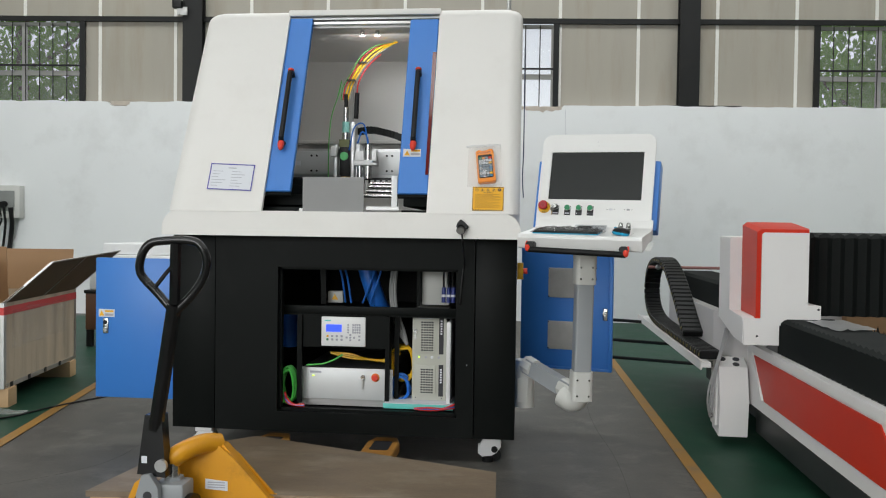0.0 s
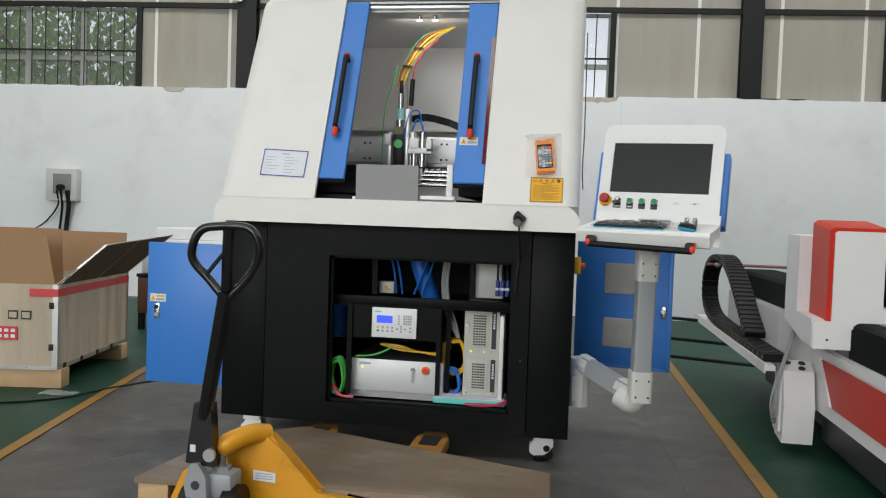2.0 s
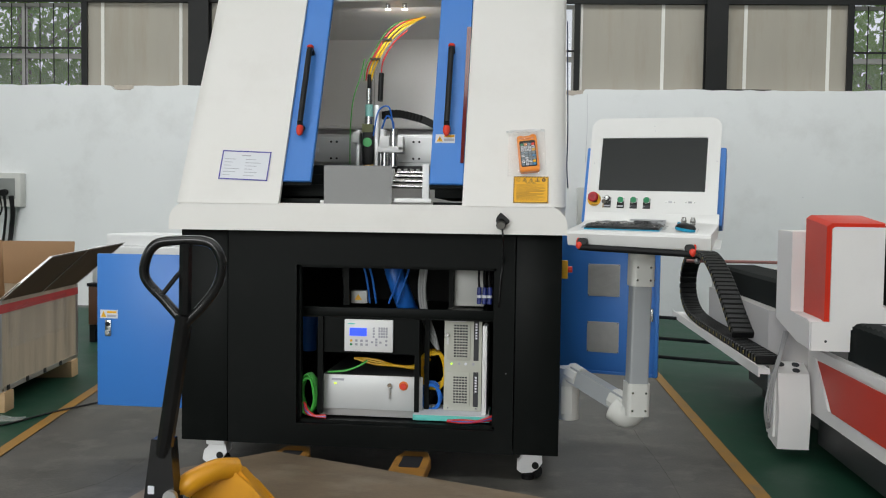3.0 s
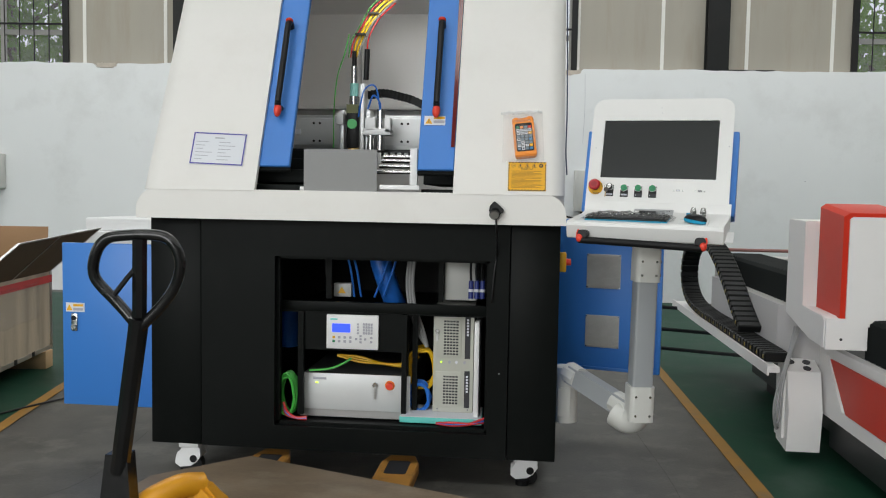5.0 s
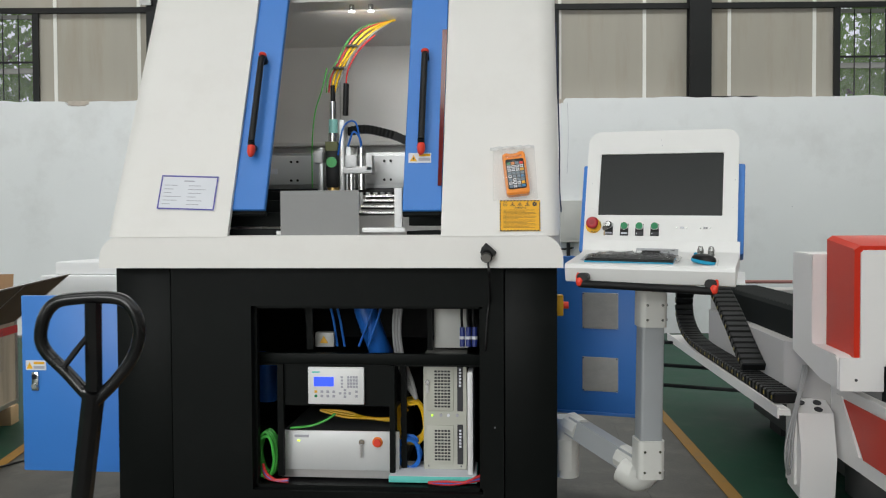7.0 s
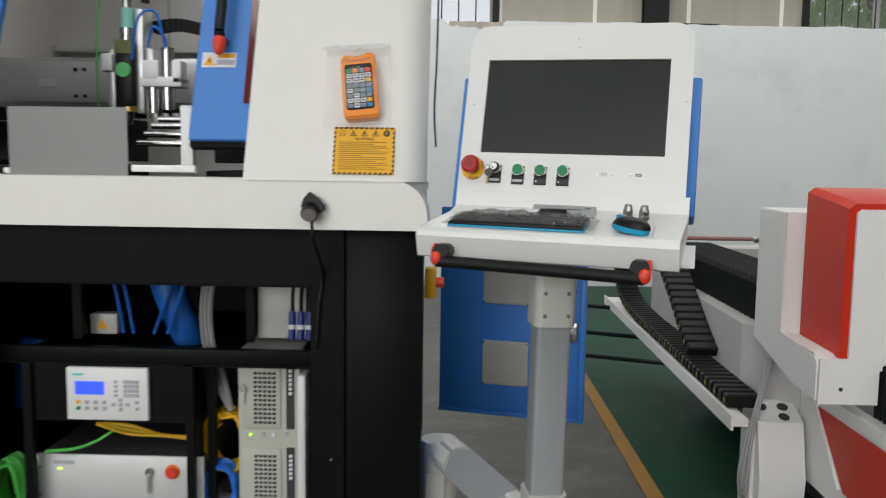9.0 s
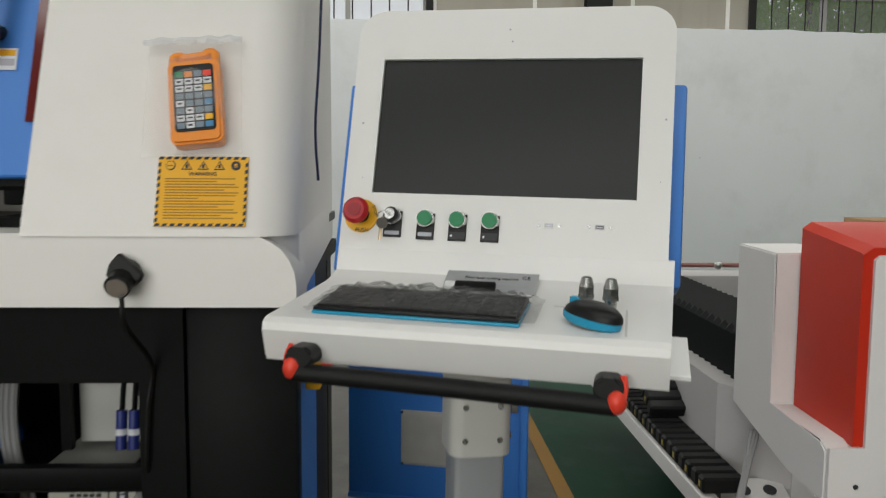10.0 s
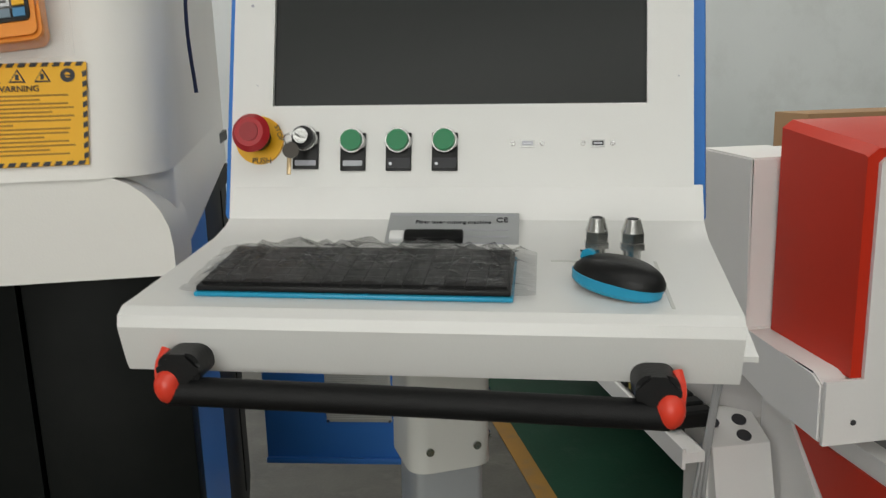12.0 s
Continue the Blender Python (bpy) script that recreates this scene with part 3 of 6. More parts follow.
door(-0.376, -0.24, 0.112, 1.07, -0.306, 0.02, False)
rd = door(0.281, 0.426, 0.105, 1.055, 0.346, 0.008, True)
part("warning_label", B(0.298, 0.383, 0.0135, 0.016, 0.294, 0.334), PAPER, rd, "small white warning label with a yellow triangle")
part("label_stripe", B(0.336, 0.38, 0.0125, 0.0135, 0.32, 0.33), YELLOW, rd)
part("label_print", B(0.336, 0.38, 0.0125, 0.0135, 0.302, 0.314), INKGREY, rd)
part("triangle", slab(bmesh.new(), [(0.303, 0.3), (0.331, 0.3), (0.317, 0.326)], XZ, 0.0125, 0.0135), YELLOW, rd)
part("bolt_mark", B(0.3155, 0.3185, 0.0118, 0.0125, 0.305, 0.317), INK, rd)
part("door_window", slab(bmesh.new(), [(0.411, 0.2), (0.4255, 0.2), (0.4335, 0.86), (0.414, 0.86)], XZ, 0.0085, 0.0145), DOORRED, rd, "dark red viewing window edge")

# lock plug with its hanging cable, on the front rail
plug = part("lock_plug", C((0.597, RV, 1.14), (0.597, RV - 0.024, 1.14), 0.024, 20), RUBBER, machine, "black plug with a round steel face", pose(0, 0, 0.012))
bm = slab(bmesh.new(), [(0.57, 1.137), (0.624, 1.128), (0.63, 1.142), (0.604, 1.166), (0.592, 1.176), (0.576, 1.158)], XZ, RV - 0.026, RV - 0.013)
bmesh.ops.bevel(bm, geom=list(bm.edges), offset=0.003, segments=1, affect="EDGES")
part("plug_cover", bm, RUBBER, plug)
part("plug_face", C((0.594, RV - 0.02, 1.131), (0.594, RV - 0.043, 1.121), 0.017, 20), STEEL, plug, "round steel lock face")
part("plug_ring", C((0.594, RV - 0.02, 1.132), (0.594, RV - 0.041, 1.123), 0.0205, 20, caps=False), RUBBER, plug)
part("cable", T([(0.6, RV - 0.04, 1.118), (0.604, RV - 0.035, 1.07), (0.602, -0.02, 0.98), (0.592, -0.014, 0.9), (0.586, -0.012, 0.8), (0.583, 0.02, 0.76)], 0.0042, 6), RUBBER, machine, "thin black cable")
part("mark_dot", C((0.62, -0.004, 0.49), (0.62, -0.006, 0.49), 0.003, 10), GREYP, machine)

# casters
for u, v in ((0.735, 0.13), (-0.7, 0.06), (0.73, 1.15), (-0.7, 1.15)):
    c = part("caster", B(u - 0.045, u + 0.045, v - 0.04, v + 0.04, 0.108, BOT, 0.008), WHITEP, machine, "white levelling caster")
    for k in (-1, 1):
        part("caster_cheek", slab(bmesh.new(), [(u - 0.062, 0.04), (u - 0.058, 0.068), (u - 0.03, 0.112), (u + 0.046, 0.112), (u + 0.052, 0.075), (u + 0.03, 0.045), (u + 0.006, 0.03), (u - 0.04, 0.024)], XZ, v + k * 0.026 - 0.007, v + k * 0.026 + 0.007), WHITEP, c)
    part("wheel", C((u + 0.018, v - 0.019, 0.034), (u + 0.018, v + 0.019, 0.034), 0.034, 20), RUBBER, c)
    part("hub", C((u + 0.02, v - 0.036, 0.062), (u + 0.02, v - 0.033, 0.062), 0.016, 14), RUBBER, c)
    part("adjuster", C((u - 0.062, v, 0.06), (u - 0.045, v, 0.06), 0.022, 14), WHITEP, c)
    part("foot", C((u - 0.012, v - 0.02, 0.0), (u - 0.012, v - 0.02, 0.022), 0.03, 16), RUBBER, c)

# hinged side doors, standing open
ld = thing("side_door", "open blue sheet side door with a lock and warning label", "door", M @ pose(-0.862, 0.2, 0))
bm = B(-0.508, 0.0, 0, 0.022, 0.226, 0.965, 0.004)
part("door_leaf", bm, BLUE, ld)
part("warning_label", B(-0.49, -0.402, -0.003, 0, 0.652, 0.693), PAPER, ld, "white warning label with a yellow triangle")
part("label_stripe", B(-0.455, -0.408, -0.004, -0.003, 0.677, 0.687), YELLOW, ld)
part("label_print", B(-0.455, -0.408, -0.004, -0.003, 0.658, 0.67), INKGREY, ld)
part("triangle", slab(bmesh.new(), [(-0.487, 0.658), (-0.459, 0.658), (-0.473, 0.686)], XZ, -0.004, -0.003), YELLOW, ld)
lk = part("door_lock", B(-0.465, -0.435, -0.006, 0, 0.565, 0.645, 0.003), CHROME, ld, "chrome swing lock")
part("lock_knob", C((-0.45, -0.006, 0.625), (-0.45, -0.012, 0.625), 0.011, 12), RUBBER, lk)
part("lock_knob", C((-0.45, -0.006, 0.585), (-0.45, -0.014, 0.585), 0.012, 12), CHROME, lk)
rdoor = thing("side_door", "open blue sheet side door with two grey vent grilles", "door", M @ pose(0.865, 0.955, 0, 0, 0, -14))
part("door_leaf", B(0.0, 0.54, 0, 0.022, 0.335, 1.1, 0.004), BLUE, rdoor)
part("door_fold", B(0.52, 0.54, -0.012, 0, 0.335, 1.1, 0.002), BLUE, rdoor)
part("door_fold", B(0.0, 0.52, -0.01, 0, 0.335, 0.35, 0.002), BLUE, rdoor)
for z0, z1 in ((0.45, 0.615), (0.752, 0.925)):
    g = part("vent_grille", B(0.165, 0.335, -0.006, 0, z0, z1, 0.002), GRILLE, rdoor, "grey-beige filter mesh grille")
    for i in range(26):
        zz = z0 + 0.008 + (z1 - z0 - 0.016) * i / 26
        part("slat", B(0.17, 0.33, -0.008, -0.006, zz, zz + 0.0026), GRILLE, g)
    for uu in (0.17, 0.33):
        for zz in (z0 + 0.005, z1 - 0.005):
            part("screw", C((uu, -0.01, zz), (uu, -0.012, zz), 0.004, 8), CHROME, g)
lk = part("door_lock", B(0.484, 0.512, -0.012, 0, 0.63, 0.7, 0.003), CHROME, rdoor, "chrome swing lock")
part("lock_knob", C((0.498, -0.012, 0.672), (0.498, -0.024, 0.672), 0.012, 12), CHROME, lk)
part("main_switch", B(HW, HW + 0.03, 0.1, 0.15, 0.9, 0.98, 0.004), YELLOW, machine, "yellow main switch with a red knob")
part("switch_knob", C((HW + 0.03, 0.125, 0.94), (HW + 0.05, 0.125, 0.94), 0.014, 12), RED, machine)
part("air_tube", T([(0.87, 0.42, 2.1), (0.872, 0.3, 1.8), (0.873, 0.2, 1.55), (0.87, 0.15, 1.4), (0.876, 0.14, 1.3)], 0.0028, 6), mat("dark_blue_tube", (0.012, 0.025, 0.09), 0.4), machine, "dark blue air tube")
part("roof_rod", C((0.78, 0.5, TOPW), (0.78, 0.5, TOPW + 0.3), 0.012, 10), STEEL, machine, "steel lamp post on the roof")

# ---- machine contents behind the window ----
bed = part("gantry_beam", B(-0.6, 0.64, 0.62, 0.74, 1.42, 1.585, 0.005), ALU, machine, "aluminium gantry beam")
part("beam_base", B(-0.6, 0.64, 0.56, 0.62, 1.39, 1.42, 0.003), RUBBER, bed)
part("beam_cover", B(-0.6, 0.64, 0.612, 0.62, 1.44, 1.57, 0.003), SILVER, bed)
for u in (-0.32, -0.29, 0.11, 0.14):
    for w in (1.46, 1.545):
        part("bolt", C((u, 0.606, w), (u, 0.612, w), 0.006, 8), DARKST, bed)
part("beam_label", B(-0.44, -0.385, 0.608, 0.612, 1.49, 1.515), PAPER, bed)
for z0, y0 in ((1.185, 0.02), (1.25, 0.09), (1.3, 0.16), (1.34, 0.24)):
    part("bellows_step", B(-0.6, -0.2, y0, 0.9, z0, z0 + 0.055, 0.004), BELLOW, machine, "black folded bed cover")
    part("bellows_step", B(0.28, 0.62, y0 + 0.05, 0.9, z0, z0 + 0.045, 0.004), BELLOW, machine, "black folded bed cover")
part("guide_block", B(-0.42, -0.33, 0.1, 0.25, 1.3, 1.36, 0.004), STEEL, machine)
head = part("cutting_head", B(-0.17, -0.115, 0.47, 0.54, 1.42, 1.62, 0.008), RUBBER, machine, "black laser cutting head module with a green round badge", pose(0.042, 0, 0))
part("head_badge", C((-0.142, 0.462, 1.53), (-0.142, 0.47, 1.53), 0.023, 24), mat("green_badge", (0.1, 0.5, 0.16), 0.5), head, "green round badge")
part("head_cap", B(-0.17, -0.115, 0.466, 0.47, 1.58, 1.62), mat("olive_label", (0.12, 0.13, 0.04), 0.5), head)
part("nozzle", C((-0.142, 0.505, 1.42), (-0.142, 0.505, 1.365), 0.022, 16, r2=0.008), CHROME, head)
part("nozzle_ring", C((-0.142, 0.505, 1.425), (-0.142, 0.505, 1.405), 0.027, 16), mat("brass", (0.6, 0.4, 0.15), 0.3, 0.9), head)
part("collimator", C((-0.142, 0.505, 1.62), (-0.142, 0.505, 1.66), 0.023, 16), CHROME, head)
part("collimator_tube", C((-0.142, 0.505, 1.66), (-0.142, 0.505, 1.72), 0.02, 16), mat("mint_sleeve", (0.25, 0.55, 0.5), 0.4), head, "mint green sleeve")
part("fibre_socket", C((-0.142, 0.505, 1.72), (-0.142, 0.505, 1.80), 0.015, 14), CHROME, head)
part("fibre_sleeve", C((-0.142, 0.505, 1.80), (-0.142, 0.505, 1.87), 0.011, 12), RUBBER, head)
part("hose_sleeve", C((-0.09, 0.52, 1.74), (-0.085, 0.52, 1.88), 0.013, 12), RUBBER, head)
zax = part("z_axis", B(-0.205, -0.18, 0.52, 0.6, 1.39, 1.6, 0.004), ALU, machine, "aluminium lifting axis plates", pose(0.03, 0, 0))
for u0, u1, w0, w1, mt in ((-0.215, -0.18, 1.53, 1.585, WHITEP), (-0.105, -0.08, 1.4, 1.72, ALU), (-0.075, -0.05, 1.38, 1.6, ALU)):
    part("axis_plate", B(u0, u1, 0.5, 0.58, w0, w1, 0.004), mt, zax)
part("camera_bracket", B(-0.08, 0.05, 0.46, 0.54, 1.48, 1.51, 0.004), WHITEP, zax)
for u, w0, w1, r in ((-0.045, 1.385, 1.56, 0.018), (0.0, 1.41, 1.6, 0.02)):
    part("air_cylinder", C((u, 0.49, w0), (u, 0.49, w1), r, 16), CHROME, zax, "steel air cylinder")
part("side_block", B(0.022, 0.05, 0.46, 0.52, 1.49, 1.56, 0.004), WHITEP, zax)
part("side_block", B(-0.07, -0.02, 0.46, 0.52, 1.5, 1.56, 0.004), WHITEP, zax)
for i, (mt, r, off, lab) in enumerate(((WIREY, 0.011, 0.0, "yellow fibre cable"), (WIREY, 0.0095, 0.022, "yellow fibre cable"), (WIRER, 0.007, -0.02, "red air hose"), (WIREG, 0.005, -0.036, "green cable"), (WIREGREY, 0.006, 0.036, "grey hose"))):
    part("cable", T([(-0.142 + off * 0.6, 0.505, 1.84), (-0.125 + off * 0.8, 0.505, 1.91), (-0.085 + off * 0.9, 0.515, 1.99 + off * 0.3), (-0.035 + off * 0.9, 0.535, 2.07 - off * 0.2), (0.03 + off * 0.7, 0.56, 2.13 - off * 0.3), (0.13, 0.6, 2.175)], r * 0.5, 8), mt, machine, lab, pose(0.035, 0, 0))
part("cable", T([(-0.085, 0.52, 1.87), (-0.072, 0.51, 1.94), (-0.025, 0.53, 2.03), (0.04, 0.56, 2.1)], 0.004, 6), WIRER, machine, "red air hose", pose(0.04, 0, 0))
part("cable", T([(-0.215, 0.5, 1.42), (-0.212, 0.49, 1.6), (-0.2, 0.5, 1.75), (-0.165, 0.5, 1.86), (-0.15, 0.52, 1.95)], 0.003, 6), WIREG, machine, "", pose(0.02, 0, 0))
for d in ((-0.106, 0.508, 1.945), (-0.05, 0.53, 2.045)):
    part("cable_tie", B(d[0] - 0.024, d[0] + 0.024, d[1] - 0.022, d[1] + 0.022, d[2] - 0.004, d[2] + 0.004), RUBBER, machine, "", pose(0.035, 0, 0))
part("cable", T([(-0.06, 0.48, 1.6), (-0.03, 0.46, 1.66), (-0.0, 0.47, 1.62), (-0.01, 0.48, 1.55)], 0.0045, 6), HOSE, machine, "blue air tube", pose(0.03, 0, 0))
part("cable", T([(-0.1, 0.46, 1.56), (-0.07, 0.44, 1.68), (-0.02, 0.45, 1.7), (0.0, 0.47, 1.6)], 0.004, 6), HOSE, machine, "blue air tube", pose(0.03, 0, 0))
chain = part("cable_chain", T([(-0.06, 0.62, 1.68), (0.02, 0.62, 1.69), (0.1, 0.62, 1.675), (0.18, 0.62, 1.65), (0.26, 0.62, 1.6), (0.32, 0.62, 1.52)], 0.024, 4, 9, 0.16), CHAIN, machine, "black plastic cable chain")
for i, w in enumerate((1.30, 1.325, 1.35, 1.37)):
    part("roller", C((0.09, 0.1 + 0.05 * i, w), (0.27, 0.1 + 0.05 * i, w), 0.009, 12), CHROME, machine, "shiny steel guide rod")
for i in range(5):
    part("roller", C((0.06 + 0.03 * i, 0.3, 1.33), (0.06 + 0.03 * i, 0.3, 1.39), 0.009, 10), STEEL, machine)
part("clamp_plate", B(0.244, 0.274, -0.01, 0.02, 1.228, 1.392, 0.003), WHITEP, machine, "white upright clamp plate")
part("clamp_plate", B(0.125, 0.286, -0.03, -0.011, 1.226, 1.244, 0.003), WHITEP, machine, "white clamp bar")
part("clamp_knob", C((-0.21, 0.0, 1.225), (-0.185, 0.0, 1.225), 0.008, 10), WHITEP, machine)
wp = solid("metal_sheet", B(-0.192, 0.11, -0.012, -0.009, 1.19, 1.385), PLATE, "plain grey metal sheet standing upright in the work opening", "metal sheet", m=M)
wp.matrix_world = M

# ---- equipment in the lower hatch ----
shelf = part("equipment_rack", B(-0.34, 0.56, 0.1, 0.13, 0.705, 0.748, 0.003), BLACK, machine, "black angle steel rack")
for u in (0.2, 0.24):
    part("rack_post", B(u, u + 0.022, 0.17, 0.19, 0.24, 0.705), BLACK, shelf)
part("rack_post", B(-0.242, -0.218, 0.09, 0.11, 0.26, 0.705), BLACK, shelf)
part("rack_post", B(0.204, 0.225, 0.1, 0.12, 0.26, 0.705), BLACK, shelf)
part("rack_shelf", B(-0.32, 0.56, 0.1, 0.9, 0.7, 0.705), BLACK, shelf)
part("control_plate", B(-0.218, 0.204, 0.105, 0.112, 0.54, 0.705), BLACK, shelf, "black mounting plate")
part("upper_post", B(-0.15, -0.125, 0.2, 0.22, 0.748, 1.05), BLACK, shelf)
part("upper_post", B(0.345, 0.365, 0.2, 0.22, 0.748, 1.05), BLACK, shelf)
ctl = thing("chiller_controller", "white control panel with a lit blue display and small keys", "control panel", M @ pose(-0.118, 0.1, 0.549) @ Matrix.Scale(0.955, 4, (1, 0, 0)))
part("body", B(0, 0.234, -0.012, 0.005, 0, 0.146, 0.003), WHITEP, ctl)
part("display", B(0.026, 0.108, -0.0145, -0.012, 0.072, 0.108), glow("blue_display", (0.03, 0.08, 0.9), 0.9), ctl, "lit blue display")
part("brand_mark", B(0.018, 0.05, -0.013, -0.012, 0.124, 0.13), TEAL, ctl)
for i in range(4):
    for j in range(4):
        part("key", B(0.165 + i * 0.0115, 0.174 + i * 0.0115, -0.014, -0.012, 0.066 + j * 0.0125, 0.0755 + j * 0.0125), INKGREY, ctl)
for j in range(4):
    part("key", B(0.138, 0.147, -0.014, -0.012, 0.066 + j * 0.0125, 0.074 + j * 0.0125), INKGREY, ctl)
for i in range(4):
    for j in range(2):
        part("key", B(0.028 + i * 0.025, 0.039 + i * 0.025, -0.014, -0.012, 0.028 + j * 0.017, 0.038 + j * 0.017), (GREEN if j == 0 else YELLOW) if i == 0 else INKGREY, ctl)
for a, b in ((0.15, 0.04), (0.13, 0.04), (0.17, 0.04), (0.15, 0.053), (0.15, 0.027), (0.198, 0.047), (0.198, 0.029)):
    part("key", B(a, a + 0.01, -0.014, -0.012, b, b + 0.009), INKGREY, ctl)
src = thing("laser_source", "silver rack unit with side handles, key switch and red button", "laser source", M @ pose(-0.252, 0.14, 0.25) @ Matrix.Scale(1.04, 4, (1, 0, 0)) @ Matrix.Scale(1.05, 4, (0, 0, 1)))
part("case", B(0.01, 0.46, 0.01, 0.6, 0.03, 0.165, 0.003), mat("dark_grey_case", (0.06, 0.06, 0.062), 0.4), src, "dark grey case")
part("front_panel", B(0, 0.47, 0, 0.01, 0.022, 0.172, 0.002), SILVER, src)
part("stand", B(0.0, 0.47, 0.02, 0.55, -0.014, 0.022, 0.003), GREYM, src, "grey lower case")
for u in (0.012, 0.437):
    part("handle", T([(u + 0.01, 0, 0.135), (u + 0.01, -0.03, 0.13), (u + 0.01, -0.03, 0.065), (u + 0.01, 0, 0.06)], 0.006, 8, 3), CHROME, src, "steel pull handle")
part("stop_button", C((0.386, 0, 0.132), (0.386, -0.018, 0.132), 0.014, 16), RED, src, "red stop button")
part("button_ring", C((0.386, 0.001, 0.132), (0.386, -0.004, 0.132), 0.02, 18), mat("orange_ring", (0.8, 0.2, 0.02), 0.5), src)
part("key_switch", C((0.325, 0, 0.132), (0.325, -0.01, 0.132), 0.011, 14), CHROME, src)
part("key", B(0.321, 0.329, -0.013, -0.01, 0.075, 0.125), STEEL, src)
part("brand_mark", B(0.062, 0.118, -0.002, 0, 0.146, 0.156), INKGREY, src)
part("status_light", B(0.072, 0.084, -0.002, 0, 0.13, 0.136), glow("yellow_green_light", (0.6, 0.9, 0.05), 1.2), src)
pc = thing("industrial_computer", "beige upright industrial computer with slotted front and lock", "computer", M @ pose(0.332, 0.16, 0.279) @ Matrix.Scale(1.06, 4, (0, 0, 1)))
part("case", B(0, 0.172, 0.006, 0.45, 0, 0.43, 0.003), mat("computer_side", (0.3, 0.3, 0.28), 0.5), pc)
part("front_panel", B(0, 0.172, 0, 0.006, 0, 0.43, 0.002), BEIGE, pc)
for z0, z1 in ((0.035, 0.155), (0.235, 0.385)):
    part("front_door", B(0.012, 0.12, -0.006, 0, z0 - 0.012, z1 + 0.012, 0.002), BEIGE, pc)
    for i in range(5):
        for j in range(int((z1 - z0) / 0.012)):
            part("slot", B(0.045 + i * 0.013, 0.055 + i * 0.013, -0.0068, -0.006, z0 + j * 0.012, z0 + j * 0.012 + 0.007), INK, pc)
    part("name_strip", B(0.135, 0.158, -0.002, 0, z0 - 0.015, z1 + 0.015), INK, pc, "black name strip")
    for j in range(6):
        part("name_bar", B(0.142, 0.151, -0.003, -0.002, z1 - 0.012 * j - 0.012, z1 - 0.012 * j - 0.004), PAPER, pc)
part("paper_strip", B(0.025, 0.1, -0.009, -0.006, 0.388, 0.4), PAPER, pc)
part("lock", C((0.016, -0.006, 0.33), (0.016, -0.016, 0.33), 0.01, 12), CHROME, pc)
part("key", B(0.012, 0.022, -0.014, -0.01, 0.29, 0.32), STEEL, pc)
part("status_light", C((0.035, -0.004, 0.205), (0.035, -0.008, 0.205), 0.004, 8), glow("green_light", (0.5, 0.95, 0.05), 1.5), pc)
for a in (0.07, 0.1, 0.135):
    part("button", C((a, 0, 0.205), (a, -0.006, 0.205), 0.006, 10), PAPER if a == 0.1 else INKGREY, pc)
for a in (0.02, 0.15):
    for b in (0.415, 0.012):
        part("screw", C((a, 0, b), (a, -0.002, b), 0.004, 8), CHROME, pc)
carton = thing("flat_carton", "flat teal and white carton lying in the hatch", "carton", M @ pose(0.203, 0.07, 0.25, 0, 0, 1))
part("carton_body", B(0, 0.345, 0, 0.2, 0, 0.026, 0.002), TEAL, carton)
part("carton_top", B(0.003, 0.342, -0.002, 0.198, 0.026, 0.028), PAPER, carton)
part("code_mark", B(0.31, 0.33, -0.002, 0, 0.006, 0.02), INKGREY, carton)
panel_roll = solid("white_strip", B(0.51, 0.532, 0.1, 0.3, 0.255, 0.68, 0.005), WHITEP, "white plastic strip standing in the hatch beside the computer", "strip")
panel_roll.matrix_world = M
rnd = random.Random(4)


def coil(name, c, r, h, tr, n, mt, label, axis="y", th=0.7):
    bm = bmesh.new()
    pts = []
    for i in range(n * 12 + 1):
        a = i * 2 * math.pi / 12
        rr = r * (1 + 0.12 * rnd.uniform(-1, 1))
        dd = h * (i / (n * 12) - 0.5)
        pts.append((c[0] + rr * math.cos(a) * th, c[1] + dd, c[2] + rr * math.sin(a)))
    tube(bm, pts, tr, 6, 2)
    ob = solid(name, bm, mt, label, "cable")
    ob.matrix_world = M
    return ob


coil("cable_coil", (-0.285, 0.1, 0.345), 0.085, 0.07, 0.0062, 8, WIREG, "coiled green cable hanging in the open hatch", th=0.42)
coil("cable_coil", (0.27, 0.2, 0.33), 0.062, 0.05, 0.007, 5, HOSE, "coiled blue air tube lying in the open hatch")
coil("cable_coil", (0.275, 0.24, 0.45), 0.085, 0.08, 0.006, 6, WIREY, "coiled yellow fibre cable in the open hatch")


def wire(name, pts, r, mt, label, steps=6, seg=7, ripple=0.0):
    ob = solid(name, T(pts, r, seg, steps, ripple), mt, label, "cable")
    ob.matrix_world = M
    return ob


wire("air_hose", [(0.05, 0.36, 1.05), (0.06, 0.34, 0.93), (0.09, 0.34, 0.83), (0.12, 0.36, 0.74), (0.13, 0.4, 0.7)], 0.046, HOSE, "thick ribbed blue hose hanging in the cabinet", 10, 14, 0.05)
wire("air_hose", [(-0.36, 0.4, 0.7), (-0.372, 0.38, 0.62), (-0.38, 0.38, 0.5)], 0.05, HOSE, "thick ribbed blue hose behind the rack", 10, 12, 0.05)
for i in range(3):
    wire("yellow_fibre", [(-0.1, 0.22, 0.495), (0.0, 0.2 + 0.01 * i, 0.475 + 0.008 * i), (0.1, 0.21, 0.468), (0.2, 0.22, 0.46 + 0.006 * i), (0.26, 0.24, 0.5 + 0.02 * i)], 0.006, WIREY, "yellow fibre cable along the rack")
wire("green_cable", [(-0.2, 0.12, 0.445), (-0.12, 0.13, 0.452), (-0.06, 0.13, 0.475), (-0.02, 0.14, 0.5)], 0.005, WIREG, "green cable under the control panel")
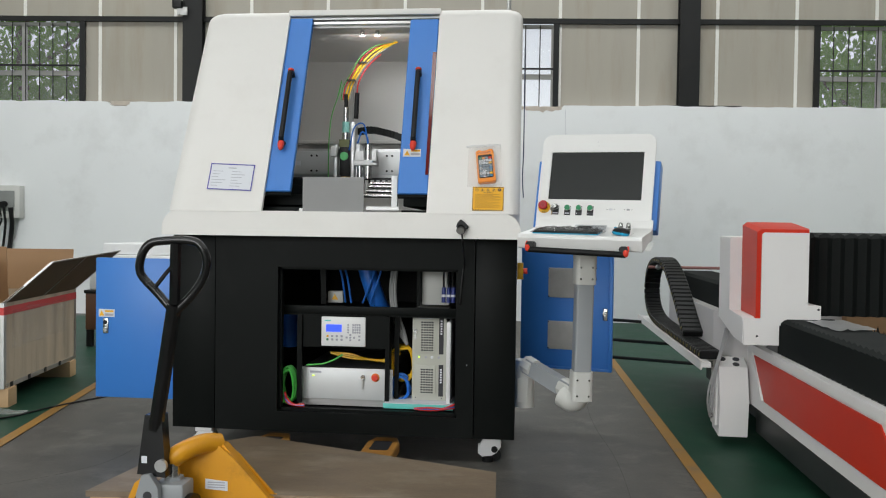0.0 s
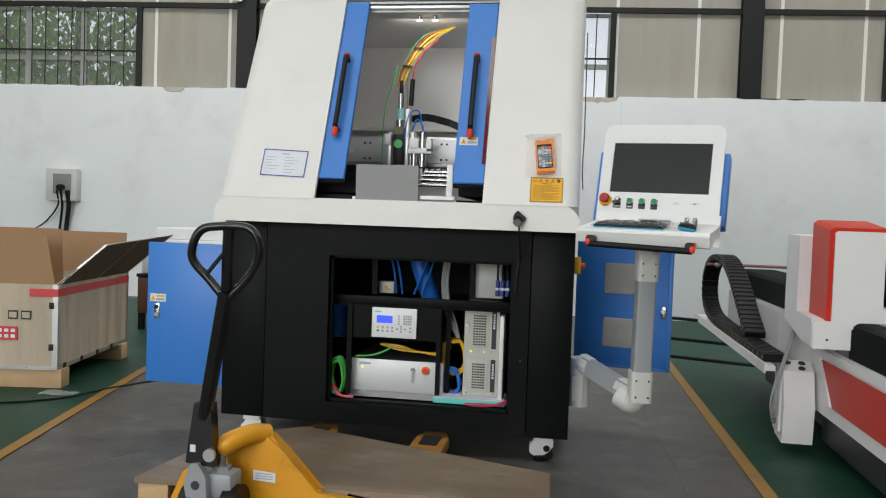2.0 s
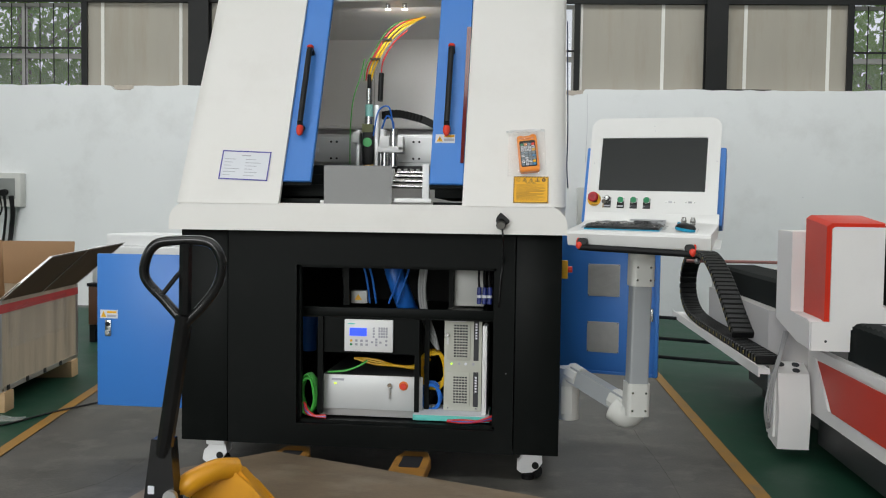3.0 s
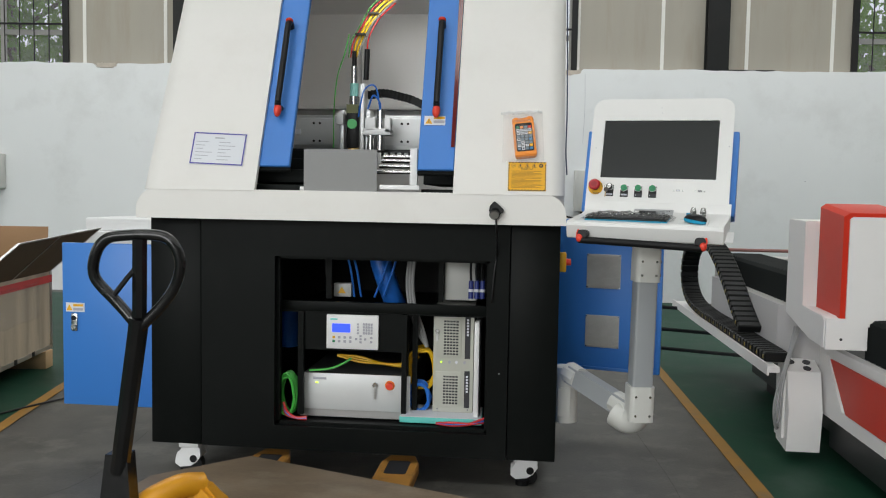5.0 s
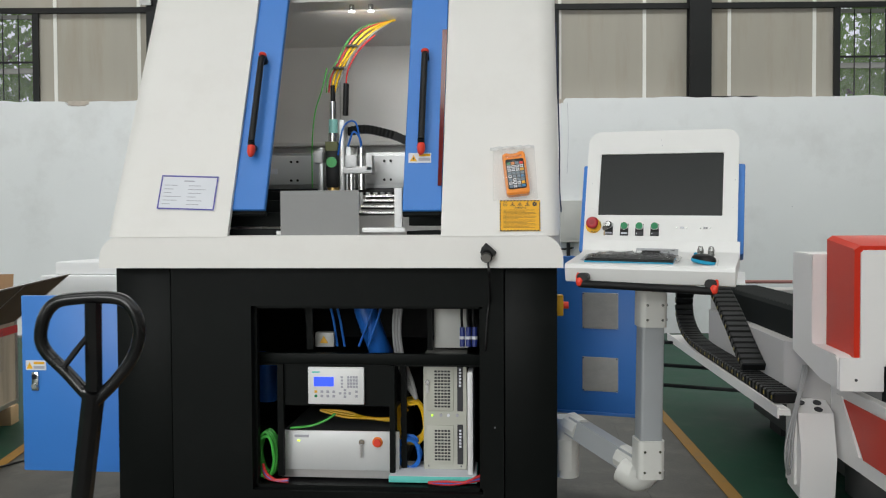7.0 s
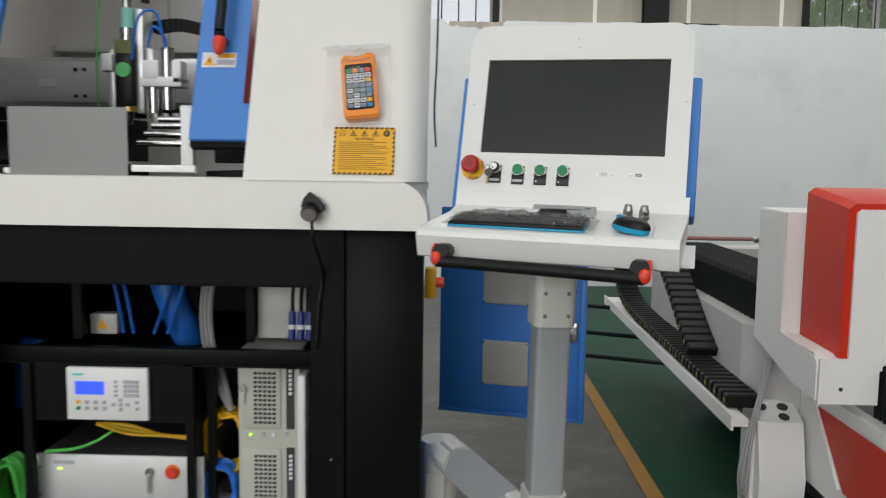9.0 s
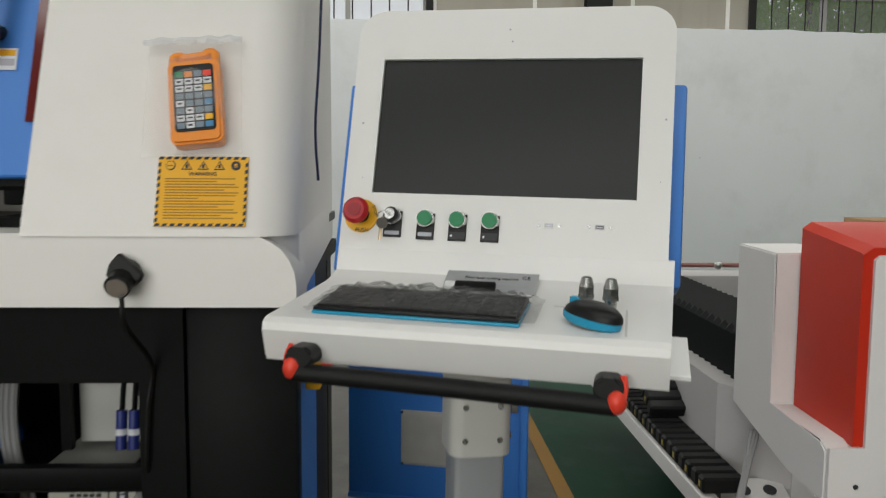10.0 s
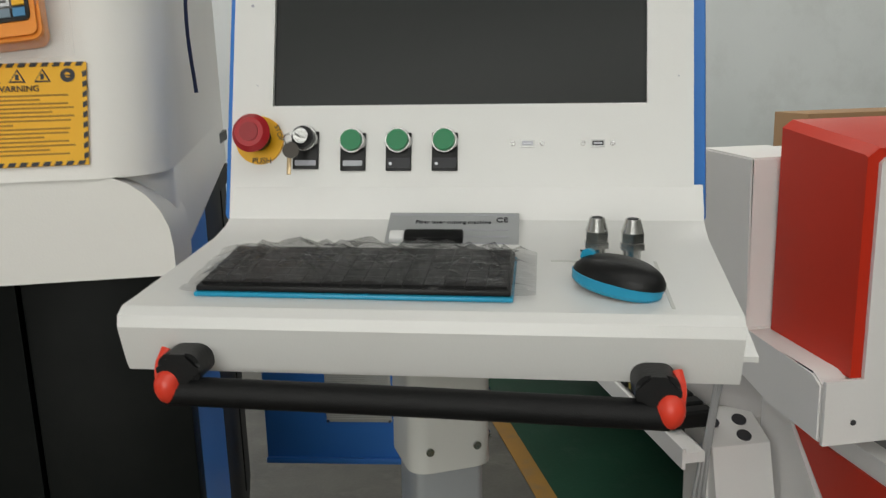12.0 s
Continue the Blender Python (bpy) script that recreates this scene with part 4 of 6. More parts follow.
for i, (u0, u1) in enumerate(((-0.1, -0.04), (-0.075, -0.01), (0.13, 0.05), (0.16, 0.09))):
    wire("air_tube", [(u0, 0.3, 1.0), ((u0 + u1) / 2 + 0.01, 0.28, 0.88), (u1, 0.28, 0.75)], 0.005, HOSE, "thin blue air tube in the cabinet")
for i in range(3):
    wire("grey_conduit", [(0.22 + 0.012 * i, 0.3, 1.02), (0.205 + 0.012 * i, 0.28, 0.92), (0.2 + 0.012 * i, 0.26, 0.82), (0.215 + 0.012 * i, 0.24, 0.72), (0.25 + 0.014 * i, 0.22, 0.62), (0.3, 0.2, 0.55)], 0.008, WIREGREY, "grey conduit in the cabinet")
wire("black_cable", [(-0.17, 0.26, 1.0), (-0.16, 0.25, 0.88), (-0.14, 0.25, 0.75)], 0.009, RUBBER, "black cable in the cabinet")
for i in range(3):
    wire("sensor_cable", [(0.49 + 0.024 * i, 0.2, 1.0), (0.485 + 0.024 * i, 0.17, 0.9), (0.49 + 0.024 * i, 0.14, 0.84)], 0.0055, RUBBER, "thin black connector cable inside the cabinet")
    cn = solid("connector", C((0.49 + 0.024 * i, 0.14, 0.85), (0.49 + 0.024 * i, 0.13, 0.775), 0.0105, 12), mat("navy_plastic", (0.015, 0.03, 0.2), 0.4), "navy blue round connector on a cable", "connector")
    cn.matrix_world = M
    part("collar", C((0.49 + 0.024 * i, 0.135, 0.815), (0.49 + 0.024 * i, 0.134, 0.803), 0.012, 12), PAPER, cn)
for i, mt in enumerate((WIRER, HOSE, WIRER)):
    wire("air_tube", [(-0.3, 0.08, 0.31 - 0.01 * i), (-0.28, 0.06, 0.28 - 0.008 * i), (-0.24, 0.05, 0.256), (-0.19, 0.05, 0.252 + 0.004 * i)], 0.006, mt, "coloured air tube on the cabinet floor")
    wire("air_tube", [(0.56, 0.08, 0.28 - 0.008 * i), (0.5, 0.05, 0.262), (0.43, 0.045, 0.255 + 0.005 * i), (0.36, 0.06, 0.256)], 0.006, mt, "coloured air tube on the cabinet floor")
eb = thing("junction_box", "grey junction box inside the dark cabinet", "junction box", M @ pose(0.367, 0.24, 0.752))
part("body", B(0, 0.14, 0, 0.1, 0, 0.19, 0.004), GREYL, eb)
sb = thing("warning_plate", "small white switch box with a yellow warning sign", "switch box", M @ pose(-0.13, 0.26, 0.75))
part("body", B(0, 0.08, 0, 0.05, 0, 0.06, 0.004), GREYL, sb)
part("triangle", slab(bmesh.new(), [(0.02, 0.016), (0.055, 0.016), (0.037, 0.046)], XZ, -0.002, 0), YELLOW, sb)

# ---- papers and stickers on the hood ----
paper = thing("inspection_sheet", "white printed sheet with a blue border taped to the hood", "paper", SLOPE @ pose(-0.535, -0.002, 0.175, 0, 2.2, 0))
part("sheet", B(-0.113, 0.113, -0.0016, 0, -0.07, 0.07), PAPER, paper)
bm = bmesh.new()
for a in ((-0.111, 0.111, -0.068, -0.063), (-0.111, 0.111, 0.063, 0.068), (-0.111, -0.106, -0.063, 0.063), (0.106, 0.111, -0.063, 0.063)):
    box(bm, a[0], a[1], -0.0028, -0.0016, a[2], a[3])
part("border", bm, INKBLUE, paper, "blue printed border")
part("heading", B(-0.02, 0.02, -0.0024, -0.0016, 0.044, 0.049), INKGREY, paper)
rnd = random.Random(9)
for i in range(6):
    for j in range(2):
        a = -0.095 + 0.095 * j
        part("print_line", B(a, a + rnd.uniform(0.03, 0.075), -0.0024, -0.0016, 0.027 - i * 0.015, 0.0295 - i * 0.015), INKGREY, paper)
warn = thing("warning_sign", "yellow warning sign with black hazard border", "sign", SLOPE @ pose(0.714, -0.002, 0.0755) @ Matrix.Scale(1.02, 4, (0, 0, 1)))
part("plate", B(-0.073, 0.073, -0.0016, 0, -0.058, 0.058), YELLOW, warn)
for k in range(12):
    a = -0.073 + 0.146 * k / 12
    for b in (-0.058, 0.0535):
        part("hazard_bar", slab(bmesh.new(), [(a, b), (a + 0.007, b), (a + 0.0095, b + 0.0045), (a + 0.0025, b + 0.0045)], XZ, -0.0026, -0.0016), INK, warn)
for k in range(9):
    b = -0.052 + 0.104 * k / 9
    for a in (-0.073, 0.0685):
        part("hazard_bar", slab(bmesh.new(), [(a, b), (a + 0.0045, b + 0.002), (a + 0.0045, b + 0.008), (a, b + 0.006)], XZ, -0.0026, -0.0016), INK, warn)
for k in range(5):
    a = -0.053 + 0.0265 * k
    if k in (0, 4):
        part("pictogram", C((a, -0.0016, 0.043), (a, -0.0026, 0.043), 0.0078, 20), INK, warn)
        part("pictogram_centre", C((a, -0.0026, 0.043), (a, -0.0032, 0.043), 0.0066 if k == 0 else 0.003, 20), YELLOW, warn)
        part("pictogram_bar", B(a - 0.004, a + 0.004, -0.004, -0.0032, 0.0415, 0.0428), INK, warn)
    else:
        part("pictogram", slab(bmesh.new(), [(a - 0.0088, 0.036), (a + 0.0088, 0.036), (a, 0.051)], XZ, -0.0026, -0.0016), INK, warn)
        part("pictogram_centre", slab(bmesh.new(), [(a - 0.0064, 0.0374), (a + 0.0064, 0.0374), (a, 0.0483)], XZ, -0.0032, -0.0026), YELLOW, warn)
        part("pictogram_bar", B(a - 0.0018, a + 0.0018, -0.004, -0.0032, 0.0385, 0.0445), INK, warn)
lettering("heading", "WARNING", 0.0095, INK, warn, pose(0, -0.0026, 0.0285) @ FACE)
for i in range(15):
    part("print_line", B(-0.06, 0.06 - (rnd.uniform(0.01, 0.07) if i % 3 == 1 else rnd.uniform(0, 0.01)), -0.0022, -0.0016, 0.02 - i * 0.0047, 0.0218 - i * 0.0047), mat("brown_print", (0.36, 0.18, 0.01), 0.6), warn)

remote = thing("remote_control", "orange handheld remote with coloured keys, in a clear bag", "remote control", SLOPE @ pose(0.7, -0.004, 0.228, 0, -6.5, 0))
bm = slab(bmesh.new(), rounded(-0.042, 0.042, -0.08, 0.066, 0.012, 4), XZ, -0.03, 0)
bmesh.ops.bevel(bm, geom=[e for e in bm.edges if abs(e.verts[0].co.y - e.verts[1].co.y) < 1e-6 and e.verts[0].co.y < -0.02], offset=0.004, segments=2, affect="EDGES")
part("body", bm, ORANGE, remote)
part("handle_loop", T([(-0.034, -0.015, 0.06), (-0.034, -0.015, 0.078), (-0.022, -0.015, 0.08), (-0.016, -0.015, 0.076), (0.016, -0.015, 0.078), (0.022, -0.015, 0.082), (0.034, -0.015, 0.08), (0.034, -0.015, 0.06)], 0.008, 8, 3), ORANGE, remote)
part("keypad", slab(bmesh.new(), rounded(-0.033, 0.033, -0.06, 0.056, 0.006, 3), XZ, -0.032, -0.03), RUBBER, remote, "black keypad")
rows = ["GORR", "WWWW", "WWWY", "SSSS", "WSSB", "SWSS", "WWWY", "SWSB"]
tone = {"G": GREEN, "O": ORANGE, "R": RED, "W": PAPER, "Y": YELLOW, "S": mat("slate_key", (0.16, 0.22, 0.27), 0.5), "B": mat("blue_key", (0.05, 0.22, 0.42), 0.5)}
for j, row in enumerate(rows):
    for i, k in enumerate(row):
        if j == 0 and i == 2:
            k = "S"
        part("key", B(-0.029 + i * 0.0152, -0.0165 + i * 0.0152, -0.0336, -0.032, 0.034 - j * 0.0128, 0.0438 - j * 0.0128), tone[k], remote)
        if k == "W":
            part("key_mark", B(-0.0265 + i * 0.0152, -0.019 + i * 0.0152, -0.0342, -0.0336, 0.0375 - j * 0.0128, 0.0405 - j * 0.0128), INK, remote)
bm = bmesh.new()
n = 10
front = [[Vector((-0.078 + 0.016 * i + 0.01 * (j / 10 if i == 0 else 0), -0.012 - 0.029 * math.sin(math.pi * i / n) * math.sin(math.pi * min(1, (j + 0.6) / n)) + 0.004 * noise.noise((i, j, 2)), -0.098 + 0.021 * j)) for i in range(n + 1)] for j in range(n + 1)]
loft(bm, front)
bag = solid("plastic_bag", bm, BAG, "clear zip bag around the orange remote, taped to the hood", "bag")
bag.matrix_world = SLOPE @ pose(0.69, -0.004, 0.23, 0, -3, 0) @ Matrix.Scale(1.02, 4, (1, 0, 0))
bm = bmesh.new()
loft(bm, [[Vector((-0.078 + 0.158 * i / 20, -0.014 + 0.003 * math.sin(i * 1.3) + d, z + 0.004 * noise.noise((i * 0.5, z * 30, 1)))) for i in range(21)] for d, z in ((0, 0.1), (-0.003, 0.106), (0, 0.112), (0.002, 0.106))])
part("zip_edge", bm, mat("zip_white", (0.8, 0.8, 0.8), 0.3, alpha=0.75), bag)

# ---- operator console on its swing arm ----
CM = pose(0.258, 3.474, 1.069, 0, 0.9, -15.2)
console = thing("operator_console", "white operator console with a dark screen and button row", "control console", CM)
PL = math.degrees(math.atan(0.27))
PB, PZ = 0.2322, 0.09
# tray: a folded sheet with a rounded front edge, whose surface rises gently to the panel
TS = lambda b: 0.058 + (b - 0.02) * 0.13
prof = [(0.24, 0.045), (0.02, -0.006), (0.008, -0.003), (0.004, 0.006), (-0.005, 0.04), (-0.003, 0.05), (0.006, 0.0565), (0.022, TS(0.022))]
prof += [(0.10, TS(0.10)), (0.19, TS(0.19)), (0.215, TS(0.215) + 0.004), (0.229, 0.094), (PB + 0.002, 0.105), (0.25, 0.13)]
bm = bmesh.new()
loft(bm, [[Vector((a + da * (b / 0.24), b, z)) for b, z in prof] for a, da in ((0.0, 0.018), (0.527, 0.012))])
for side in (lambda v: v.co.x < 0.1, lambda v: v.co.x > 0.4):
    bm.faces.new([v for v in bm.verts if side(v)])
part("keyboard_tray", bm, WHITE_COLD, console, "white sheet keyboard tray", sharp=24)
part("tray_hook", slab(bmesh.new(), [(0.06, -0.002), (0.16, 0.03), (0.16, 0.034), (0.06, 0.003)], YZ, 0.53, 0.556), WHITE_COLD, console)
# leaning panel with a cut-out for the screen
PM = pose(-0.011, PB + 0.006, PZ, -PL, 0, 0)
S = math.sqrt(1 + 0.27 ** 2)
zt = lambda z: (z - PZ) * S
bm = bmesh.new()
o = rounded(0.024, 0.541, zt(0.085), zt(0.52), 0.045, 7, (0, 0, 1, 1))
sx0, sx1, sz0, sz1 = 0.0715, 0.4915, zt(0.217), zt(0.437)
outer = [bm.verts.new((a, 0, b)) for a, b in o]
hole = [bm.verts.new((a, 0, b)) for a, b in ((sx0, sz0), (sx1, sz0), (sx1, sz1), (sx0, sz1))]
edges_ = [bm.edges.new((l[i], l[(i + 1) % len(l)])) for l in (outer, hole) for i in range(len(l))]
bmesh.ops.triangle_fill(bm, use_beauty=True, use_dissolve=False, edges=edges_)
got = bmesh.ops.extrude_face_region(bm, geom=list(bm.faces))
bmesh.ops.translate(bm, verts=[v for v in got["geom"] if isinstance(v, bmesh.types.BMVert)], vec=(0, 0.012, 0))
panel = part("front_panel", bm, WHITE_COLD, console, "white sheet front panel", PM)
part("screen", B(sx0 - 0.01, sx1 + 0.01, 0.006, 0.011, sz0 - 0.01, sz1 + 0.01), mat("dark_screen", (0.013, 0.015, 0.0145), 0.26, spec=0.35, vary=0.03, size=1.0, bump=0), panel, "dark matt screen, switched off")
part("back_shell", B(0.03, 0.535, 0.012, 0.07, zt(0.1), zt(0.512), 0.01), WHITE_COLD, panel)
part("rear_cover", B(0.004, 0.562, 0.034, 0.12, zt(0.094), zt(0.408), 0.006), BLUE, panel, "blue rear cover")
# buttons
zb = zt(0.1765)
stop = part("emergency_stop", C((0.058, 0, zb + 0.002), (0.058, -0.004, zb + 0.002), 0.0275, 32), YELLOW, panel, "red emergency stop on a yellow disc")
part("stem", C((0.058, -0.004, zb + 0.004), (0.058, -0.022, zb + 0.004), 0.014, 20), RUBBER, stop)
bm = C((0.058, -0.022, zb + 0.005), (0.058, -0.032, zb + 0.005), 0.018, 32, r2=0.0215)
cyl(bm, (0.058, -0.032, zb + 0.005), (0.058, -0.039, zb + 0.005), 0.0215, 32, r2=0.016)
part("mushroom", bm, mat("stop_red", (0.42, 0.012, 0.02), 0.35), stop, "red mushroom button")
part("mushroom_ring", C((0.058, -0.039, zb + 0.005), (0.058, -0.0405, zb + 0.005), 0.0105, 24), mat("stop_red_dark", (0.3, 0.008, 0.014), 0.4), stop)
lettering("word", "PUSH", 0.0095, INK, stop, pose(0.062, -0.0045, zb - 0.022) @ FACE)
lettering("word", "STOP", 0.008, INK, stop, pose(0.081, -0.0045, zb + 0.01) @ FACE @ pose(0, 0, 0, 0, 0, -70))
ks = part("key_switch", B(0.097, 0.127, -0.003, 0, zb - 0.031, zb + 0.012, 0.001), RUBBER, panel, "key switch with a hanging key")
part("bezel", C((0.112, -0.003, zb + 0.003), (0.112, -0.012, zb + 0.003), 0.0145, 28), CHROME, ks)
part("barrel", C((0.112, -0.012, zb + 0.003), (0.112, -0.018, zb + 0.003), 0.0125, 28), RUBBER, ks)
part("cylinder", C((0.112, -0.018, zb + 0.003), (0.112, -0.026, zb + 0.003), 0.0085, 20), CHROME, ks)
part("key_blade", B(0.104, 0.11, -0.04, -0.026, zb + 0.001, zb + 0.004), CHROME, ks)
part("key_ring", T([(0.105, -0.036, zb + 0.004), (0.098, -0.038, zb), (0.1, -0.038, zb - 0.008), (0.106, -0.036, zb - 0.004)], 0.0009, 6), CHROME, ks)
part("hanging_key", C((0.104, -0.034, zb - 0.015), (0.105, -0.0365, zb - 0.015), 0.009, 18), mat("dark_key", (0.1, 0.09, 0.08), 0.4, 0.5), ks)
part("key_bit", B(0.1005, 0.1055, -0.036, -0.034, zb - 0.042, zb - 0.022, 0.0008), mat("brass_key", (0.4, 0.3, 0.18), 0.35, 0.8), ks)
part("label_print", B(0.1, 0.124, -0.0036, -0.003, zb - 0.027, zb - 0.021), INKGREY, ks)
for i, a in enumerate((0.1665, 0.2185, 0.2705)):
    g = part("push_button", B(a - 0.0145, a + 0.0145, -0.003, 0, zb - 0.033, zb + 0.01, 0.001), RUBBER, panel, "green push button on a black plate")
    part("bezel", C((a, -0.003, zb), (a, -0.012, zb), 0.0148, 28, r2=0.0138), CHROME, g)
    part("cap", C((a, -0.012, zb), (a, -0.017, zb), 0.0125, 28, r2=0.0115), GREEN, g, "green cap")
    if i == 0:
        part("label_print", B(a - 0.011, a + 0.011, -0.0038, -0.003, zb - 0.0275, zb - 0.0215), mat("label_white", (0.45, 0.46, 0.5), 0.5), g)
    else:
        part("label_field", B(a - 0.013, a + 0.013, -0.0034, -0.003, zb - 0.030, zb - 0.0185), INK, g)
        part("label_dot", C((a - 0.009, -0.0034, zb - 0.025), (a - 0.009, -0.004, zb - 0.025), 0.0018, 8), PAPER, g)
for a, mt in ((0.362, INKGREY), (0.4385, INK)):
    u = part("usb_socket", B(a - 0.0075, a + 0.0075, -0.002, 0.001, zb - 0.0065, zb + 0.0015), STEEL, panel, "steel rimmed socket")
    part("slot", B(a - 0.006, a + 0.006, -0.0026, -0.002, zb - 0.005, zb), mt, u)
    part("tongue", B(a - 0.0045, a + 0.0045, -0.0032, -0.0026, zb - 0.0035, zb - 0.002), PAPER, u)
    for d in (-0.016, 0.016):
        part("screw", C((a + d, 0, zb - 0.0025), (a + d, -0.0018, zb - 0.0025), 0.0027, 10), CHROME, u)
rnd = random.Random(2)
for a, b in ((0.045, 0.33), (0.53, 0.34), (0.053, 0.24), (0.525, 0.245), (0.28, 0.485), (0.285, 0.465), (0.06, 0.108), (0.067, 0.113), (0.063, 0.104)):
    part("scuff", C((a, 0.0, zt(b)), (a, -0.0006, zt(b)), rnd.uniform(0.0008, 0.002), 6), INKGREY, panel)
# bar handle under the tray
grip = part("bar_handle", T([(0.05, -0.024, -0.009), (0.26, -0.024, -0.013), (0.466, -0.024, -0.018)], 0.0125, 16, 3), mat("black_grip", (0.006, 0.006, 0.0065), 0.5, spec=0.25, bump=0.2, grain=900), console, "black bar handle with red end caps")
for x0, x1, q, dz in ((0.045, 0.082, -1, 0.004), (0.438, 0.474, 1, -0.005)):
    bm = slab(bmesh.new(), rounded(x0, x1, -0.006 + dz, 0.022 + dz, 0.012, 5), XZ, -0.032, 0.004)
    bmesh.ops.bevel(bm, geom=[e for e in bm.edges if abs(e.verts[0].co.y - e.verts[1].co.y) < 1e-6 and e.verts[0].co.y < -0.03], offset=0.004, segments=2, affect="EDGES")
    part("bracket", bm, RUBBER, grip, "black moulded bracket")
    xo = x0 if q < 0 else x1
    bm = ball(bmesh.new(), (xo - q * 0.008, -0.027, -0.007 + dz), 0.0145, (0.85, 0.9, 1.1), 18)
    tube(bm, [(xo - q * 0.001, -0.012, 0.02 + dz), (xo + q * 0.001, -0.022, 0.008 + dz), (xo - q * 0.002, -0.03, -0.008 + dz)], 0.0045, 8, 4)
    part("end_cap", bm, RED, grip, "red end cap")
# post, elbows and arm
post = part("post", slab(bmesh.new(), rounded(-0.038, 0.038, -0.038, 0.038, 0.009, 3), XY, -0.66, -0.12), GREYP, console, "grey square post", pose(0.258, 0.185, 0, 0, 0, 24))
up = part("upper_sleeve", slab(bmesh.new(), rounded(-0.046, 0.046, -0.046, 0.046, 0.02, 5), XY, -0.16, -0.045), GREYL, console, "pale grey sleeve with screws", pose(0.258, 0.185, 0, 0, 0, 24))
part("swivel", C((0, 0, -0.048), (0, 0, 0.03), 0.052, 28), GREYL, up)
for a in (-0.026, 0.026):
    for b in (-0.135, -0.085):
        part("screw", C((a, -0.046, b), (a, -0.0485, b), 0.0045, 10), CHROME, up)
        part("screw", C((0.046, a, b), (0.0485, a, b), 0.0045, 10), CHROME, up)
low = part("lower_elbow", slab(bmesh.new(), rounded(-0.046, 0.046, -0.046, 0.046, 0.02, 5), XY, -0.675, -0.545), GREYL, console, "pale grey elbow with screws", pose(0.258, 0.185, 0, 0, 0, 24))
part("elbow_bend", T([(0, 0, -0.62), (-0.004, 0.004, -0.66), (-0.03, 0.03, -0.69), (-0.07, 0.07, -0.672)], 0.047, 16, 5), GREYL, low)
for a in (-0.026, 0.026):
    for b in (-0.65, -0.58):
        part("screw", C((a, -0.046, b), (a, -0.0485, b), 0.0045, 10), CHROME, low)
        part("screw", C((0.046, a, b), (0.0485, a, b), 0.0045, 10), CHROME, low)
ia = CM.inverted()
pw = lambda x, y, z: ia @ Vector((x, y, z))
el = CM @ Vector((0.258, 0.185, 0))
p0, p1 = pw(el.x - 0.03, el.y + 0.05, 0.405), pw(0.32, 3.93, 0.475)
part("swing_arm", T([p0, p0.lerp(p1, 0.5), p1], 0.05, 4, 2), GREYP, console, "grey swing arm")
part("arm_sleeve", T([p0.lerp(p1, -0.1), p0.lerp(p1, 0.24)], 0.047, 10, 1), GREYL, console, "pale grey sleeve")
part("arm_sleeve", T([p0.lerp(p1, 0.86), p1 + (p1 - p0) * 0.06], 0.047, 10, 1), GREYL, console, "pale grey sleeve")
part("wall_bracket", C(pw(0.295, 3.97, 0.27), pw(0.295, 3.97, 0.5), 0.05, 20), GREYL, console, "pale grey pivot bracket")
part("bracket_plate", slab(bmesh.new(), [(0, 0), (0.05, 0), (0.05, 0.12), (0, 0.12)], XZ, 0, 0.1), GREYL, console, "", ia @ pose(0.262, 3.92, 0.3, 0, 0, -4))

# things on the tray
kb = thing("keyboard", "black keyboard with a blue base in crumpled clear wrap", "keyboard", CM @ pose(0.056, 0.028, TS(0.028), 7.4, 0, -1) @ Matrix.Scale(0.75, 4, (0, 0, 1)))
part("base", B(0, 0.285, 0, 0.105, 0.0, 0.006, 0.002), CYAN, kb, "bright blue base plate")
part("deck", B(0.002, 0.283, 0.002, 0.104, 0.006, 0.013, 0.002), RUBBER, kb)
for j in range(5):
    for i in range(15):
        part("key", B(0.007 + i * 0.0182, 0.0246 + i * 0.0182, 0.007 + j * 0.019, 0.0252 + j * 0.019, 0.013, 0.0165), RUBBER, kb)
bm = bmesh.new()
n = 40
g = [[Vector((-0.014 + 0.318 * i / n, 0.003 + 0.112 * j / 18, 0.0205 * min(1, 5 * min(i / n, 1 - i / n, j / 18, 1 - j / 18)) + 0.007 * noise.noise((i * 0.33, j * 0.5, 7)) + 0.014 * noise.noise((i * 0.9, j * 1.1, 2)) * min(1, 9 * min(i / n, 1 - i / n, j / 18, 1 - j / 18)) + 0.008)) for i in range(n + 1)] for j in range(19)]
loft(bm, g)
wrap = solid("plastic_wrap", bm, WRAP, "crumpled clear plastic wrap over the keyboard", "wrap")
wrap.matrix_world = CM @ pose(0.056, 0.028, TS(0.028), 7.4, 0, -1) @ Matrix.Scale(0.75, 4, (0, 0, 1))
mouse = thing("computer_mouse", "black computer mouse with a bright blue base", "mouse", CM @ pose(0.43, 0.055, TS(0.055) + 0.001, 7.4, 0, 58) @ Matrix.Scale(0.86, 4))
bm = bmesh.new()
loft(bm, [[Vector((0.029 * s * math.cos(a), 0.05 * s * math.sin(a) * (1.0 if math.sin(a) > 0 else 0.95), z)) for a in [2 * math.pi * k / 28 for k in range(28)]] for z, s in ((0.0, 0.9), (0.004, 1.0), (0.013, 1.02), (0.014, 0.98))], True)
part("base", bm, CYAN, mouse, "bright blue base")
bm = bmesh.new()
rows = []
